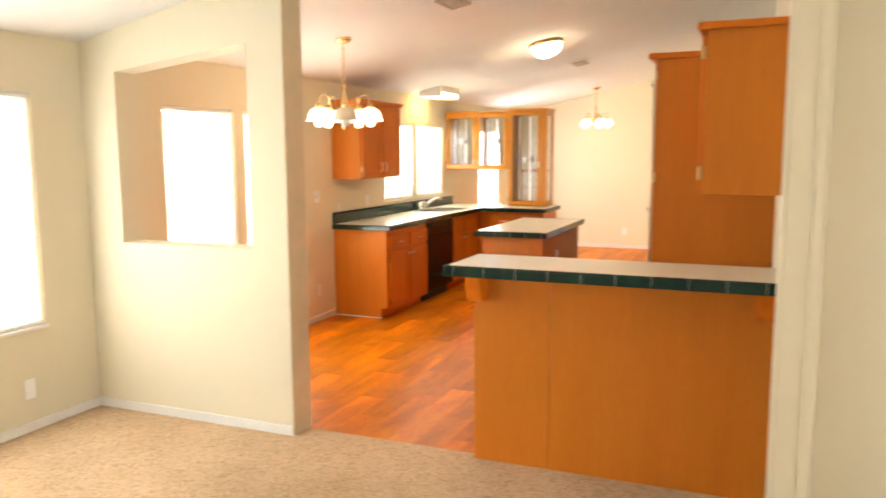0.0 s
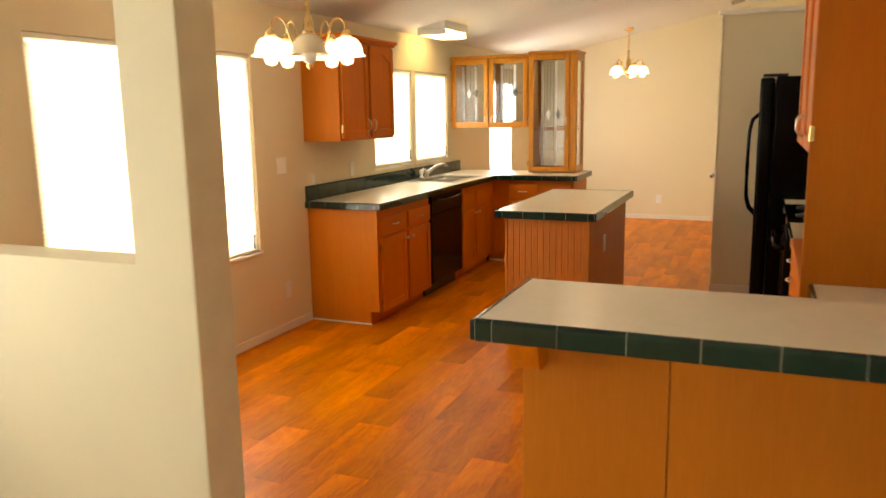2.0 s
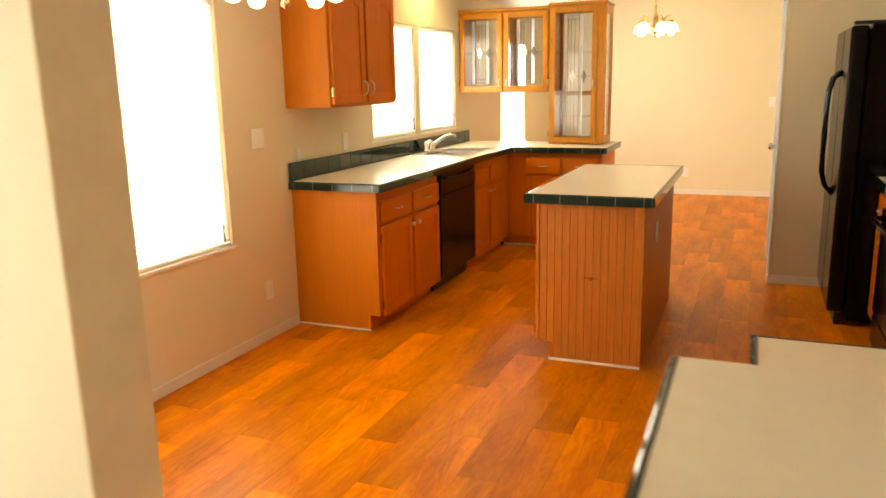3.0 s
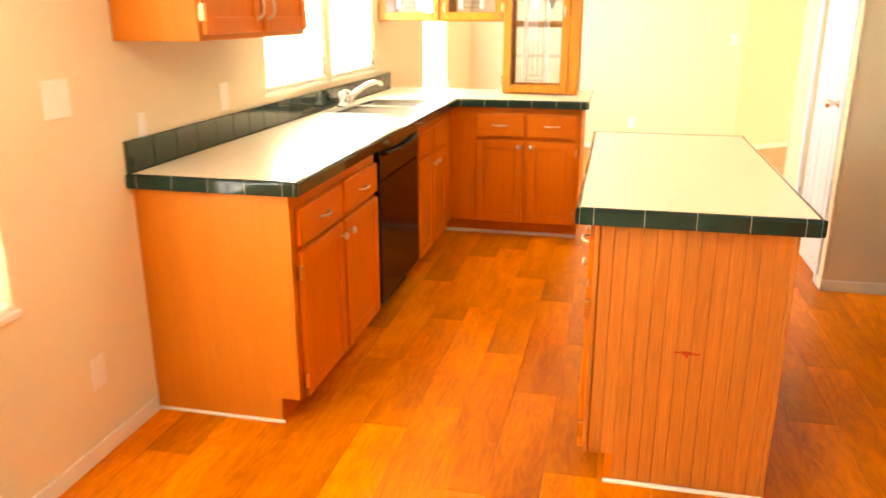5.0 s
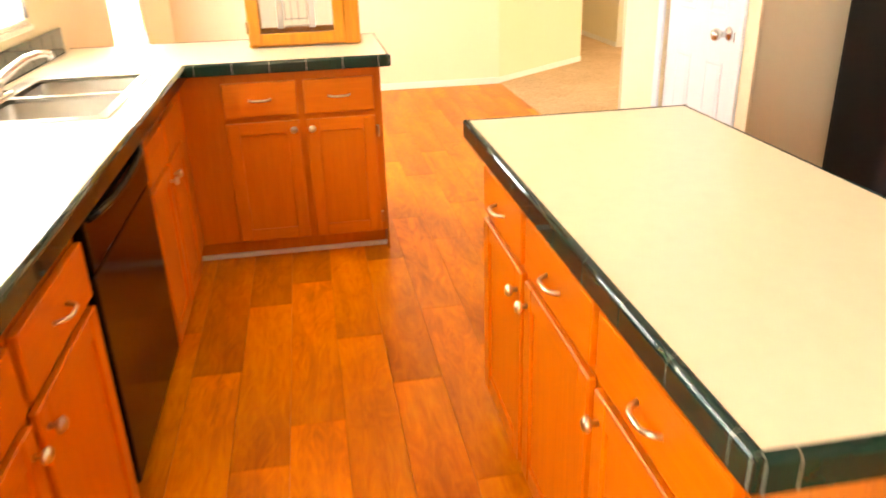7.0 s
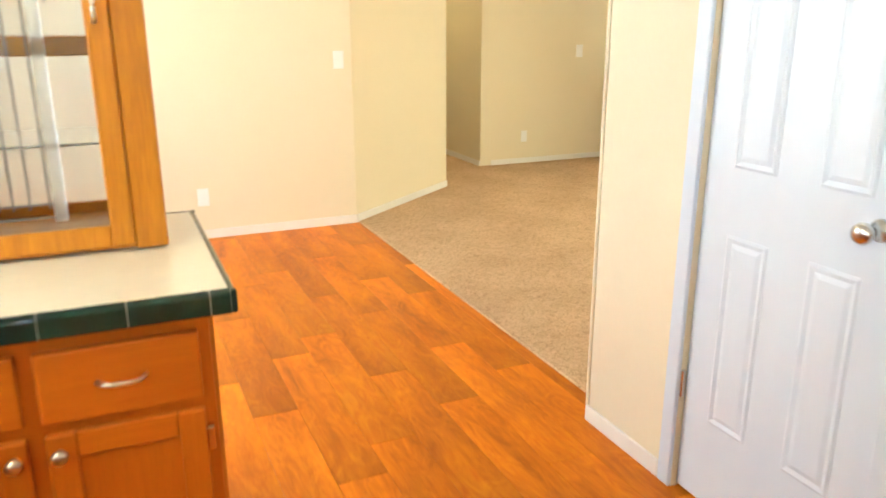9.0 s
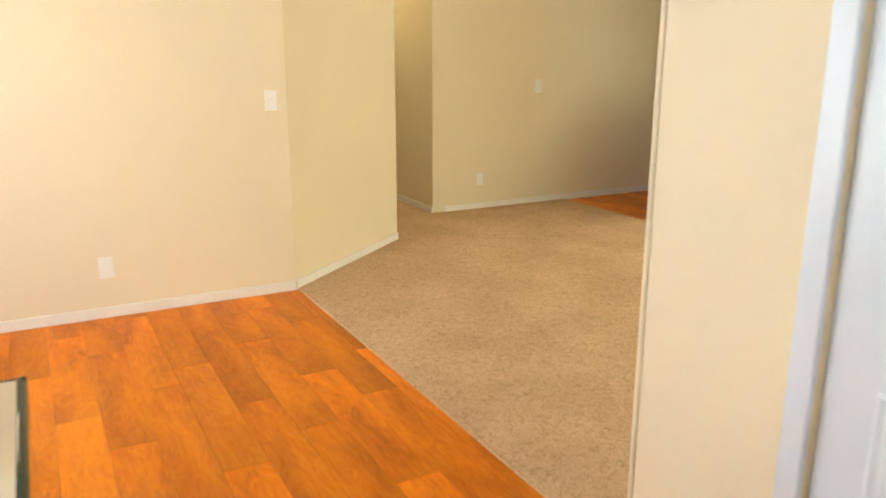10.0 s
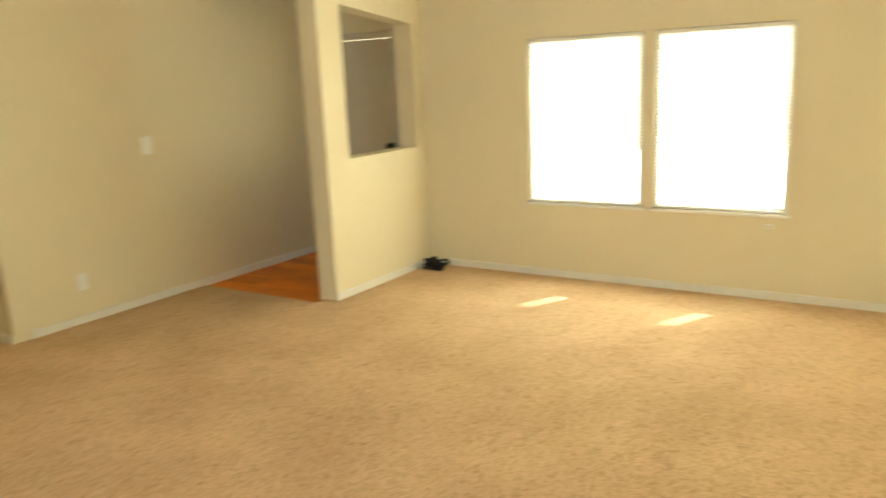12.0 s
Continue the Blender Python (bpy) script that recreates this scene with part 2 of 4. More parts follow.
SLAT.node_tree.links.new(_x.outputs[0], SLAT.node_tree.nodes["Material Output"].inputs["Surface"])
BLACKT = mat("black_fabric_bundle", (0.006, 0.006, 0.007), 0.8, vary=0.2, scale=60, bump=0.5)


# ---------- mesh helpers ----------
def thing(name, loc, label, category, group="", kind=""):
    e = new(name)
    e.location = loc
    e.empty_display_size = 0.1
    return tagged(e, label, category, group, kind)


def home(ob):
    p = Vector((0, 0, 0))
    while ob is not None:
        p += ob.location
        ob = ob.parent
    return p


def part(name, bm, material, parent=None, label="", smooth=False):
    """Links a bmesh, given in world places, as one mesh under a thing or part."""
    bmesh.ops.recalc_face_normals(bm, faces=bm.faces)
    if parent is not None:
        bmesh.ops.translate(bm, verts=bm.verts, vec=-home(parent))
    me = bpy.data.meshes.new(name)
    bm.to_mesh(me)
    bm.free()
    me.materials.append(material)
    if smooth:
        me.polygons.foreach_set("use_smooth", [True] * len(me.polygons))
    ob = new(name, me)
    ob.parent = parent
    if label:
        tagged(ob, label)
    return ob


def box(bm, x0, x1, y0, y1, z0, z1, bev=0.0, seg=1):
    t = bmesh.new()
    bmesh.ops.create_cube(t, size=1.0)
    for v in t.verts:
        v.co = Vector(((x0 + x1) / 2 + v.co.x * abs(x1 - x0), (y0 + y1) / 2 + v.co.y * abs(y1 - y0), (z0 + z1) / 2 + v.co.z * abs(z1 - z0)))
    if bev > 0:
        bmesh.ops.bevel(t, geom=list(t.edges), offset=bev, segments=seg, profile=0.6, affect="EDGES", clamp_overlap=True)
    me = bpy.data.meshes.new("tmp")
    t.to_mesh(me)
    t.free()
    bm.from_mesh(me)
    bpy.data.meshes.remove(me)
    return bm


def one(*a, **k):
    return box(bmesh.new(), *a, **k)


def lathe(bm, prof, c, n=24, axis="z"):
    """A turned shape from (radius, height) pairs."""
    rings = []
    for r, h in prof:
        ring = []
        for i in range(n):
            a = 2 * math.pi * i / n
            p = (r * math.cos(a), r * math.sin(a), h)
            if axis == "x":
                p = (h, p[0], p[1])
            elif axis == "y":
                p = (p[0], h, p[1])
            ring.append(bm.verts.new(Vector(p) + Vector(c)))
        rings.append(ring)
    for a, b in zip(rings, rings[1:]):
        for i in range(n):
            bm.faces.new((a[i], a[(i + 1) % n], b[(i + 1) % n], b[i]))
    for ring in (rings[0], rings[-1]):
        if (ring[0].co - ring[n // 2].co).length > 1e-4:
            bm.faces.new(ring)
    return bm


def tube(bm, pts, r, n=10):
    pts = [Vector(p) for p in pts]
    rings = []
    for i, p in enumerate(pts):
        d = (pts[min(i + 1, len(pts) - 1)] - pts[max(i - 1, 0)]).normalized()
        s = d.cross(Vector((0, 0, 1)))
        if s.length < 1e-3:
            s = d.cross(Vector((0, 1, 0)))
        s.normalize()
        u = s.cross(d)
        rr = r[i] if isinstance(r, (list, tuple)) else r
        rings.append([bm.verts.new(p + rr * (math.cos(2 * math.pi * k / n) * s + math.sin(2 * math.pi * k / n) * u)) for k in range(n)])
    for a, b in zip(rings, rings[1:]):
        for k in range(n):
            bm.faces.new((a[k], a[(k + 1) % n], b[(k + 1) % n], b[k]))
    bm.faces.new(rings[0])
    bm.faces.new(rings[-1])
    return bm


class Face:
    """An upright face of a cabinet: a runs along it, d outwards from it."""

    def __init__(self, axis, at, out):
        self.axis, self.at, self.out = axis, at, out

    def box(self, a0, a1, z0, z1, d0, d1, bev=0.0, bm=None, seg=1):
        bm = bm or bmesh.new()
        p, q = self.at + self.out * d0, self.at + self.out * d1
        if self.axis == "x":
            return box(bm, min(p, q), max(p, q), a0, a1, z0, z1, bev, seg)
        return box(bm, a0, a1, min(p, q), max(p, q), z0, z1, bev, seg)

    def pt(self, a, z, d):
        p = self.at + self.out * d
        return (p, a, z) if self.axis == "x" else (a, p, z)

    def grain(self):
        return OAKY if self.axis == "x" else OAKX


def add_knob(f, a, z, parent, d=0.02):
    bm = bmesh.new()
    s = f.out
    lathe(bm, [(0.006, s * d), (0.005, s * (d + 0.012)), (0.014, s * (d + 0.018)), (0.016, s * (d + 0.024)), (0.011, s * (d + 0.031)), (0.0001, s * (d + 0.032))],
          f.pt(a, z, 0), 14, f.axis)
    return part("knob", bm, NICKEL, parent, "small round satin nickel knob", True)


def add_pull(f, a, z, parent, d=0.02, upright=False, w=0.045):
    bm = bmesh.new()
    pts = []
    for k in range(9):
        u = -1 + k / 4
        h = 0.026 * (1 - abs(u) ** 4) + 0.001
        pts.append(f.pt(a, z + u * w, d + h) if upright else f.pt(a + u * w, z, d + h))
    tube(bm, pts, 0.0048, 8)
    return part("handle", bm, NICKEL, parent, "bow-shaped nickel pull handle", True)


def add_hinge(f, a, z, parent):
    bm = f.box(a - 0.008, a + 0.008, z - 0.028, z + 0.028, 0.004, 0.024, 0.003)
    return part("hinge", bm, BRASS, parent, "small brass hinge")


def arched_rail(f, a0, a1, z1, w, rise):
    """A top rail whose lower edge rises to a cathedral arch."""
    bm = bmesh.new()
    n = 14
    rows = []
    for i in range(n + 1):
        u = i / n
        v = min(max((0.5 - abs(u - 0.5) - 0.1) / 0.4, 0), 1)
        z = z1 - w - rise * (1 - math.sin(v * math.pi / 2))
        a = a0 + (a1 - a0) * u
        rows.append([bm.verts.new(f.pt(a, q, d)) for q, d in ((z, 0.002), (z, 0.019), (z1, 0.019), (z1, 0.002))])
    for p, q in zip(rows, rows[1:]):
        for k in range(4):
            bm.faces.new((p[k], q[k], q[(k + 1) % 4], p[(k + 1) % 4]))
    bm.faces.new(rows[0])
    bm.faces.new(rows[-1])
    return bm


def add_door(f, a0, a1, z0, z1, parent, knob=None, hinge=None, wood=None, pull=None, arch=0.0):
    """A framed door with a raised panel; knob and hinge tell the side."""
    wood = wood or OAKV
    w = 0.055
    d = part("door", f.box(a0 + w - 0.004, a1 - w + 0.004, z0 + w - 0.004, z1 - w + 0.004, 0.003, 0.012, 0.006), wood, parent)
    for a in (a0, a1 - w):
        part("stile", f.box(a, a + w, z0, z1, 0.002, 0.021, 0.004), wood, d)
    for z in (z0,) if arch else (z0, z1 - w):
        part("rail", f.box(a0 + w, a1 - w, z, z + w, 0.002, 0.020, 0.003), f.grain(), d)
    if arch:
        part("rail", arched_rail(f, a0 + w, a1 - w, z1, w, arch), f.grain(), d)
    if knob is not None:
        add_knob(f, knob[0], knob[1], d)
    if pull is not None:
        add_pull(f, pull[0], pull[1], d, upright=True)
    if hinge is not None:
        for z in (z0 + 0.07, z1 - 0.07):
            add_hinge(f, hinge, z, d)
    return d


def add_drawer(f, a0, a1, z0, z1, parent, pull=True):
    d = part("drawer_front", f.box(a0, a1, z0, z1, 0.002, 0.021, 0.006, seg=2), f.grain(), parent)
    if pull:
        add_pull(f, (a0 + a1) / 2, (z0 + z1) / 2, d)
    return d


# ---------- the shell ----------
X1, RIDGE, EAVE, SLOPE = 7.5, 3.94, 2.28, 0.21


def ceil_z(x):
    return EAVE + SLOPE * (x if x <= RIDGE else RIDGE - (x - RIDGE) * RIDGE / (X1 - RIDGE))


def wall_piece(bm, x0, x1, y0, y1, z0, z1=None):
    """A block of wall; with no z1 it goes up to the sloping ceiling."""
    if z1 is None and x0 < RIDGE < x1:
        wall_piece(bm, x0, RIDGE, y0, y1, z0)
        return wall_piece(bm, RIDGE, x1, y0, y1, z0)
    n = len(bm.verts)
    box(bm, x0, x1, y0, y1, z0, 3.0 if z1 is None else z1)
    bm.verts.ensure_lookup_table()
    if z1 is None:
        for v in list(bm.verts)[n:]:
            if v.co.z > 2.9:
                v.co.z = ceil_z(min(max(v.co.x, 0.0), X1)) + 0.02
    return bm


def structure(name, bm, material, label, category="wall"):
    return tagged(part(name, bm, material), label, category, kind="structure")


T = 0.14
# The first is an unseen window, added to brighten the front room.
WIN_W = [(-1.25, 0.45, 0.61, 1.95), (1.75, 3.36, 0.61, 1.95), (4.39, 5.18, 0.63, 1.94), (5.30, 6.07, 0.63, 1.94), (7.79, 8.57, 1.07, 1.94), (8.66, 9.47, 1.07, 1.94), (10.84, 11.82, 0.63, 1.94)]
# The first two are unseen, added to fill the front and living rooms.
WIN_E = [(-0.6, 1.6, 0.565, 1.95), (4.7, 6.9, 0.565, 1.75), (10.68, 11.53, 0.565, 1.75), (11.61, 12.47, 0.565, 1.75)]


def wall_with_windows(x0, x1, y0, y1, wins):
    bm = bmesh.new()
    y = y0
    for a, b, lo, hi in wins:
        wall_piece(bm, x0, x1, y, a, 0)
        wall_piece(bm, x0, x1, a, b, 0, lo)
        wall_piece(bm, x0, x1, a, b, hi)
        y = b
    wall_piece(bm, x0, x1, y, y1, 0)
    return bm


YS, YN = -2.2, 16.4
structure("wall_west", wall_with_windows(-T, 0, YS, YN, WIN_W), WALL, "cream painted outer wall with tall blind-covered windows")
bm = wall_with_windows(X1, X1 + T, YS, 13.66, WIN_E)
wall_piece(bm, X1, X1 + T, 13.66, 14.58, 1.84)
wall_piece(bm, X1, X1 + T, 14.58, YN, 0)
structure("wall_east", bm, WALL, "cream painted outer wall with a pair of bright windows")
structure("wall_south", wall_piece(bmesh.new(), 0, X1, YS - T, YS, 0), WALL, "plain cream painted end wall")
structure("wall_north", wall_piece(bmesh.new(), 0, X1, YN, YN + T, 0), WALL, "plain cream painted end wall")

# half-open wall between carpeted room and kitchen, with its pass-through
PX0, PX1, PZ0 = 0.27, 1.225, 1.065
bm = bmesh.new()
wall_piece(bm, 0, PX0, 3.72, 3.885, 0)
wall_piece(bm, PX1, 1.46, 3.72, 3.885, 0)
wall_piece(bm, PX0, PX1, 3.72, 3.885, 0, PZ0)
n0 = len(bm.verts)
wall_piece(bm, PX0, PX1, 3.72, 3.885, 2.0)
for v in list(bm.verts)[n0:]:
    if v.co.z < 2.05:
        v.co.z = 2.09 + 0.12 * (v.co.x - PX0)
structure("wall_pass_through", bm, WALL, "cream partition wall with a slanted pass-through opening")
# marriage wall behind the kitchen's tall units, and the wall that closes the room on that side
bm = wall_piece(bmesh.new(), 3.94, 4.06, 3.30, 9.865, 0)
structure("wall_kitchen_east", bm, WALL, "cream painted inner wall behind the fridge and range")
bm = wall_piece(bmesh.new(), 4.06, X1, 3.42, 3.54, 0)
structure("wall_room_divider", bm, WALL, "plain cream painted dividing wall")
# pantry closet
PX = 2.772
PD0, PD1, PDH = 8.758, 9.396, 2.03
PT = 2.285
for nm_, xa, xb, ya, yb, za in (("wall_pantry_south", PX, 3.94, 8.615, 8.71, 0), ("wall_pantry_north", PX, 3.94, 9.765, 9.865, 0), ("wall_pantry_jamb_1", PX, PX + 0.1, 8.71, PD0, 0),
                                ("wall_pantry_jamb_2", PX, PX + 0.1, PD1, 9.765, 0), ("wall_pantry_header", PX, PX + 0.1, PD0, PD1, PDH)):
    structure(nm_, one(xa, xb, ya, yb, za, PT), WALL, "cream painted pantry closet wall beside a white door")
bm = one(PX - 0.03, 3.94, 8.585, 9.895, PT, PT + 0.04, 0.006)
structure("trim_pantry_cap", bm, TRIM, "white painted cap on the pantry walls", "trim")
# far walls: breakfast end, slanted corner, hall mouth, entry
structure("wall_breakfast", wall_piece(bmesh.new(), 0, 2.87, 13.0, 13.12, 0), WALL, "cream painted wall with a switch and an outlet")
bm = bmesh.new()
d = Vector((3.985 - 2.87, 13.89 - 13.0, 0)).normalized()
nrm = Vector((-d.y, d.x, 0)) * 0.12
p0, p1 = Vector((2.87, 13.0, 0)), Vector((3.985, 13.89, 0))
q = [p0, p1, p1 + nrm, p0 + nrm]
lo = [bm.verts.new(v) for v in q]
hi = [bm.verts.new((v.x, v.y, ceil_z(v.x) + 0.02)) for v in q]
bm.faces.new(lo)
bm.faces.new(hi)
for i in range(4):
    bm.faces.new((lo[i], lo[(i + 1) % 4], hi[(i + 1) % 4], hi[i]))
structure("wall_slanted", bm, WALL, "cream painted wall set at a slant")
structure("wall_hall_west", wall_piece(bmesh.new(), 3.80, 3.92, 13.98, YN, 0), WALL, "cream painted side wall of the hall mouth")
structure("wall_hall_east", wall_piece(bmesh.new(), 4.70, 4.82, 14.65, YN, 0), WALL, "cream painted side wall of the hall mouth")
structure("wall_entry", wall_piece(bmesh.new(), 4.82, X1, 14.65, 14.77, 0), WALL, "yellowish cream wall with a switch and an outlet")
# entry screen wall with pass-through
LX0, LX1, LZ0 = 6.53, 7.37, 0.98
bm = bmesh.new()
wall_piece(bm, 6.29, LX0, 13.38, 13.54, 0)
wall_piece(bm, LX1, X1, 13.38, 13.54, 0)
wall_piece(bm, LX0, LX1, 13.38, 13.54, 0, LZ0)
n0 = len(bm.verts)
wall_piece(bm, LX0, LX1, 13.38, 13.54, 1.85)
for v in list(bm.verts)[n0:]:
    if v.co.z < 1.86:
        v.co.z = 2.02 - 0.12 * (v.co.x - LX0)
structure("wall_entry_screen", bm, WALL, "cream partition wall with a slanted pass-through by the entry")

# ceiling
bm = bmesh.new()
for xa, xb in ((-T, RIDGE), (RIDGE, X1 + T)):
    vs = []
    for dz in (0.0, 0.1):
        for x, y in ((xa, YS - T), (xb, YS - T), (xb, YN + T), (xa, YN + T)):
            vs.append(bm.verts.new((x, y, ceil_z(x) + dz)))
    for fa in ((3, 2, 1, 0), (4, 5, 6, 7), (0, 1, 5, 4), (1, 2, 6, 5), (2, 3, 7, 6), (3, 0, 4, 7)):
        bm.faces.new([vs[i] for i in fa])
structure("ceiling", bm, CEIL, "white textured vaulted ceiling", "ceiling")

# floors
structure("floor_slab", one(-T, X1 + T, YS - T, YN + T, -0.15, -0.012), GROUT_F, "dark subfloor under the coverings", "floor")
structure("floor_carpet_1", one(0, X1, YS, 3.86, -0.012, 0.006, 0.004), CARPET, "worn beige cut-pile carpet of the front room", "carpet")
bm = bmesh.new()
box(bm, 2.885, X1, 9.865, 13.5, -0.012, 0.008, 0.004)
box(bm, 4.06, X1, 3.54, 9.865, -0.012, 0.008)
box(bm, 3.0, 6.20, 13.5, YN, -0.012, 0.008)
structure("floor_carpet_2", bm, CARPET, "worn beige frieze carpet of the living room", "carpet")

# baseboards
bm = bmesh.new()
BH, BT = 0.062, 0.012
for y0, y1 in ((YS, 3.72), (3.885, 6.66), (9.96, 13.0)):
    box(bm, 0, BT, y0, y1, 0, BH, 0.003)
box(bm, 0, 1.46, 3.72 - BT, 3.72, 0, BH, 0.003)
box(bm, 0, 1.46, 3.885, 3.885 + BT, 0, BH, 0.003)
box(bm, 0, 2.87, 13.0 - BT, 13.0, 0, BH, 0.003)
box(bm, PX, 3.3, 8.615 - BT, 8.615, 0, BH, 0.003)
box(bm, PX - BT, PX, 8.615 - BT, PD0 - 0.06, 0, BH, 0.003)
box(bm, PX - BT, PX, PD1 + 0.06, 9.865, 0, BH, 0.003)
box(bm, 4.82, X1, 14.65 - BT, 14.65, 0, BH, 0.003)
box(bm, 4.70 - BT, 4.70, 14.65, YN, 0, BH, 0.003)
box(bm, 6.29, X1, 13.38 - BT, 13.38, 0, BH, 0.003)
box(bm, X1 - BT, X1, 3.54, 13.38, 0, BH, 0.003)
n0 = len(bm.verts)
L = (p1 - p0).length
box(bm, 0, L, -BT, 0, 0, BH, 0.003)
rot = Matrix.Translation(p0) @ Matrix.Rotation(math.atan2(d.y, d.x), 4, "Z")
for v in list(bm.verts)[n0:]:
    v.co = rot @ v.co
structure("baseboard", bm, TRIM, "narrow white painted baseboard", "baseboard")
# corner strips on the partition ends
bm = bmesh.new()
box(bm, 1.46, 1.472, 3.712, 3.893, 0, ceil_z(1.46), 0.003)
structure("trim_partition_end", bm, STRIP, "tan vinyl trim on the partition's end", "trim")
bm = bmesh.new()
for x, y in ((PX - 0.008, 9.857), (PX - 0.008, 8.609)):
    box(bm, x, x + 0.018, y, y + 0.014, 0.06, PT, 0.003)
for x, y in ((3.93, 3.292),):
    box(bm, x, x + 0.02, y, y + 0.02, 0, ceil_z(3.9), 0.003)
box(bm, 4.04, 4.08, 3.285, 3.30, 0, ceil_z(4.05), 0.003)
structure("trim_corner_strips", bm, WALL, "thin cream corner strips", "trim")


# ---------- windows and daylight ----------
def slat_mesh(length):
    """A thin curved blind slat, nearly closed."""
    me = bpy.data.meshes.new("slat")
    prof_ = [(-0.004, -0.0125), (0.0005, -0.006), (0.002, 0.0), (0.0015, 0.006), (-0.001, 0.0125)]
    vs, fs = [], []
    for y in (-length / 2, length / 2):
        for dx, dz in prof_:
            vs.append((dx, y, dz))
        for dx, dz in reversed(prof_):
            vs.append((dx - 0.0008, y, dz))
    n = 10
    for i in range(n):
        fs.append((i, (i + 1) % n, n + (i + 1) % n, n + i))
    fs += [tuple(range(n)), tuple(reversed(range(n, 2 * n)))]
    me.from_pydata(vs, [], fs)
    me.materials.append(SLAT)
    return me


def window(name, x, side, y0, y1, z0, z1, label):
    """A framed window with a lowered blind; side: the way into the room."""
    w = thing(name, (x, (y0 + y1) / 2, z0), label, "window", kind="structure")
    bm = bmesh.new()
    o = -side
    xs = sorted((x + o * 0.03, x + o * 0.09))
    fw = 0.035
    box(bm, *xs, y0, y0 + fw, z0, z1, 0.004)
    box(bm, *xs, y1 - fw, y1, z0, z1, 0.004)
    box(bm, *xs, y0 + fw, y1 - fw, z0, z0 + fw, 0.004)
    box(bm, *xs, y0 + fw, y1 - fw, z1 - fw, z1, 0.004)
    part("window_frame", bm, TRIM, w)
    xs = sorted((x - o * (0.004 if z0 > 1 else 0.012), x + o * 0.05))
    part("window_sill", one(*xs, y0 - 0.02, y1 + 0.02, z0 - 0.018, z0 + 0.004, 0.004), TRIM, w)
    pane = part("pane", one(*sorted((x + o * 0.06, x + o * 0.065)), y0 + fw, y1 - fw, z0 + fw, z1 - fw), CLEAR, w)
    pane.visible_shadow = False
    rail = bmesh.new()
    xs = sorted((x + o * 0.004, x + o * 0.028))
    box(rail, *xs, y0 + 0.008, y1 - 0.008, z1 - 0.03, z1 - 0.004, 0.003)
    part("blind_head_rail", rail, BLIND, w)
    part("blind_bottom_rail", one(*xs, y0 + 0.008, y1 - 0.008, z0 + 0.008, z0 + 0.024, 0.003), BLIND, w)
    gap = side < 0
    sme, sme2 = slat_mesh(y1 - y0 - 0.02), slat_mesh(y1 - y0 - 0.19)
    z = z0 + 0.035
    while z < z1 - 0.035:
        short = gap and z < 0.96
        ob = new("slat", sme2 if short else sme)
        ob.parent = w
        ob.location = (o * 0.016, 0.085 if short else 0.0, z - z0)
        z += 0.0235
    part("blind_cord_tassel", lathe(bmesh.new(), [(0.0001, 0.095), (0.006, 0.09), (0.0065, 0.075), (0.004, 0.065), (0.008, 0.0), (0.0001, -0.002)], (x - o * 0.018, y1 - 0.09, z0 + (0.19 if y1 < 4 else 0.04)), 10), SMOKE, w, "smoky grey cord tassel")
    return w


# The first lamp is fill light from that added, unseen window.
for k, (a, b, lo_, hi_) in enumerate(WIN_W):
    window("window_%d" % (k + 1), 0.0, 1, a, b, lo_, hi_, "tall white window glaring with daylight behind a blind")
    window_lamp(0.003, (a + b) / 2, (lo_ + hi_) / 2, b - a - 0.1, hi_ - lo_ - 0.1, 1, 9.5 * (0.4 if lo_ > 1 else 1.65 if a > 10 else 0.45 if a > 4 else 0.66) * (b - a) * (hi_ - lo_), (0.62, 0.82, 1.0) if lo_ > 1 else (0.74, 0.88, 1.0) if a > 10 else (0.74, 0.88, 1.0) if a > 4 else (0.60, 0.80, 1.0))
# Lamps of the two added windows are fill; the living room's is strongest.
for k, (a, b, lo_, hi_) in enumerate(WIN_E):
    window("window_%d" % (k + 8), X1, -1, a, b, lo_, hi_, "wide white window glaring with daylight behind its blind")
    window_lamp(X1 - 0.003, (a + b) / 2, (lo_ + hi_) / 2, b - a - 0.1, hi_ - lo_ - 0.1, -1, (7.2 if a < 4 else 38 if a < 10 else 7.5) * (b - a) * (hi_ - lo_), (1.0, 0.92, 0.63) if a > 4 else (0.76, 0.88, 1.0))
tagged(part("backdrop_west", one(-0.62, -0.60, YS, YN, -0.1, 2.9), OUTSIDE), "overexposed daylight outside the windows", "backdrop", kind="structure")
tagged(part("backdrop_east", one(X1 + 2.0, X1 + 2.02, -2.0, 16.0, -0.3, 2.7), OUTSIDE), "overexposed daylight outside the windows", "backdrop", kind="structure")
tagged(part("ground", one(-400, 400, -400, 400, -0.35, -0.3), mat("dry_ground", (0.3, 0.26, 0.2), 0.9)), "dry pale ground round the house", "ground", kind="structure")


# ---------- counters ----------
def rim_profile(h, t, lift):
    """Section of a bullnosed rim: outwards, upwards."""
    r = t - 0.0005
    return [(-0.003, -h), (t - 0.002, -h), (t, -h + 0.002)] + [(t - r + r * math.cos(a), lift - r + r * math.sin(a)) for a in (0, 0.4, 0.8, 1.2, 1.571)] + [(-0.002, lift), (-0.003, lift - 0.001)]


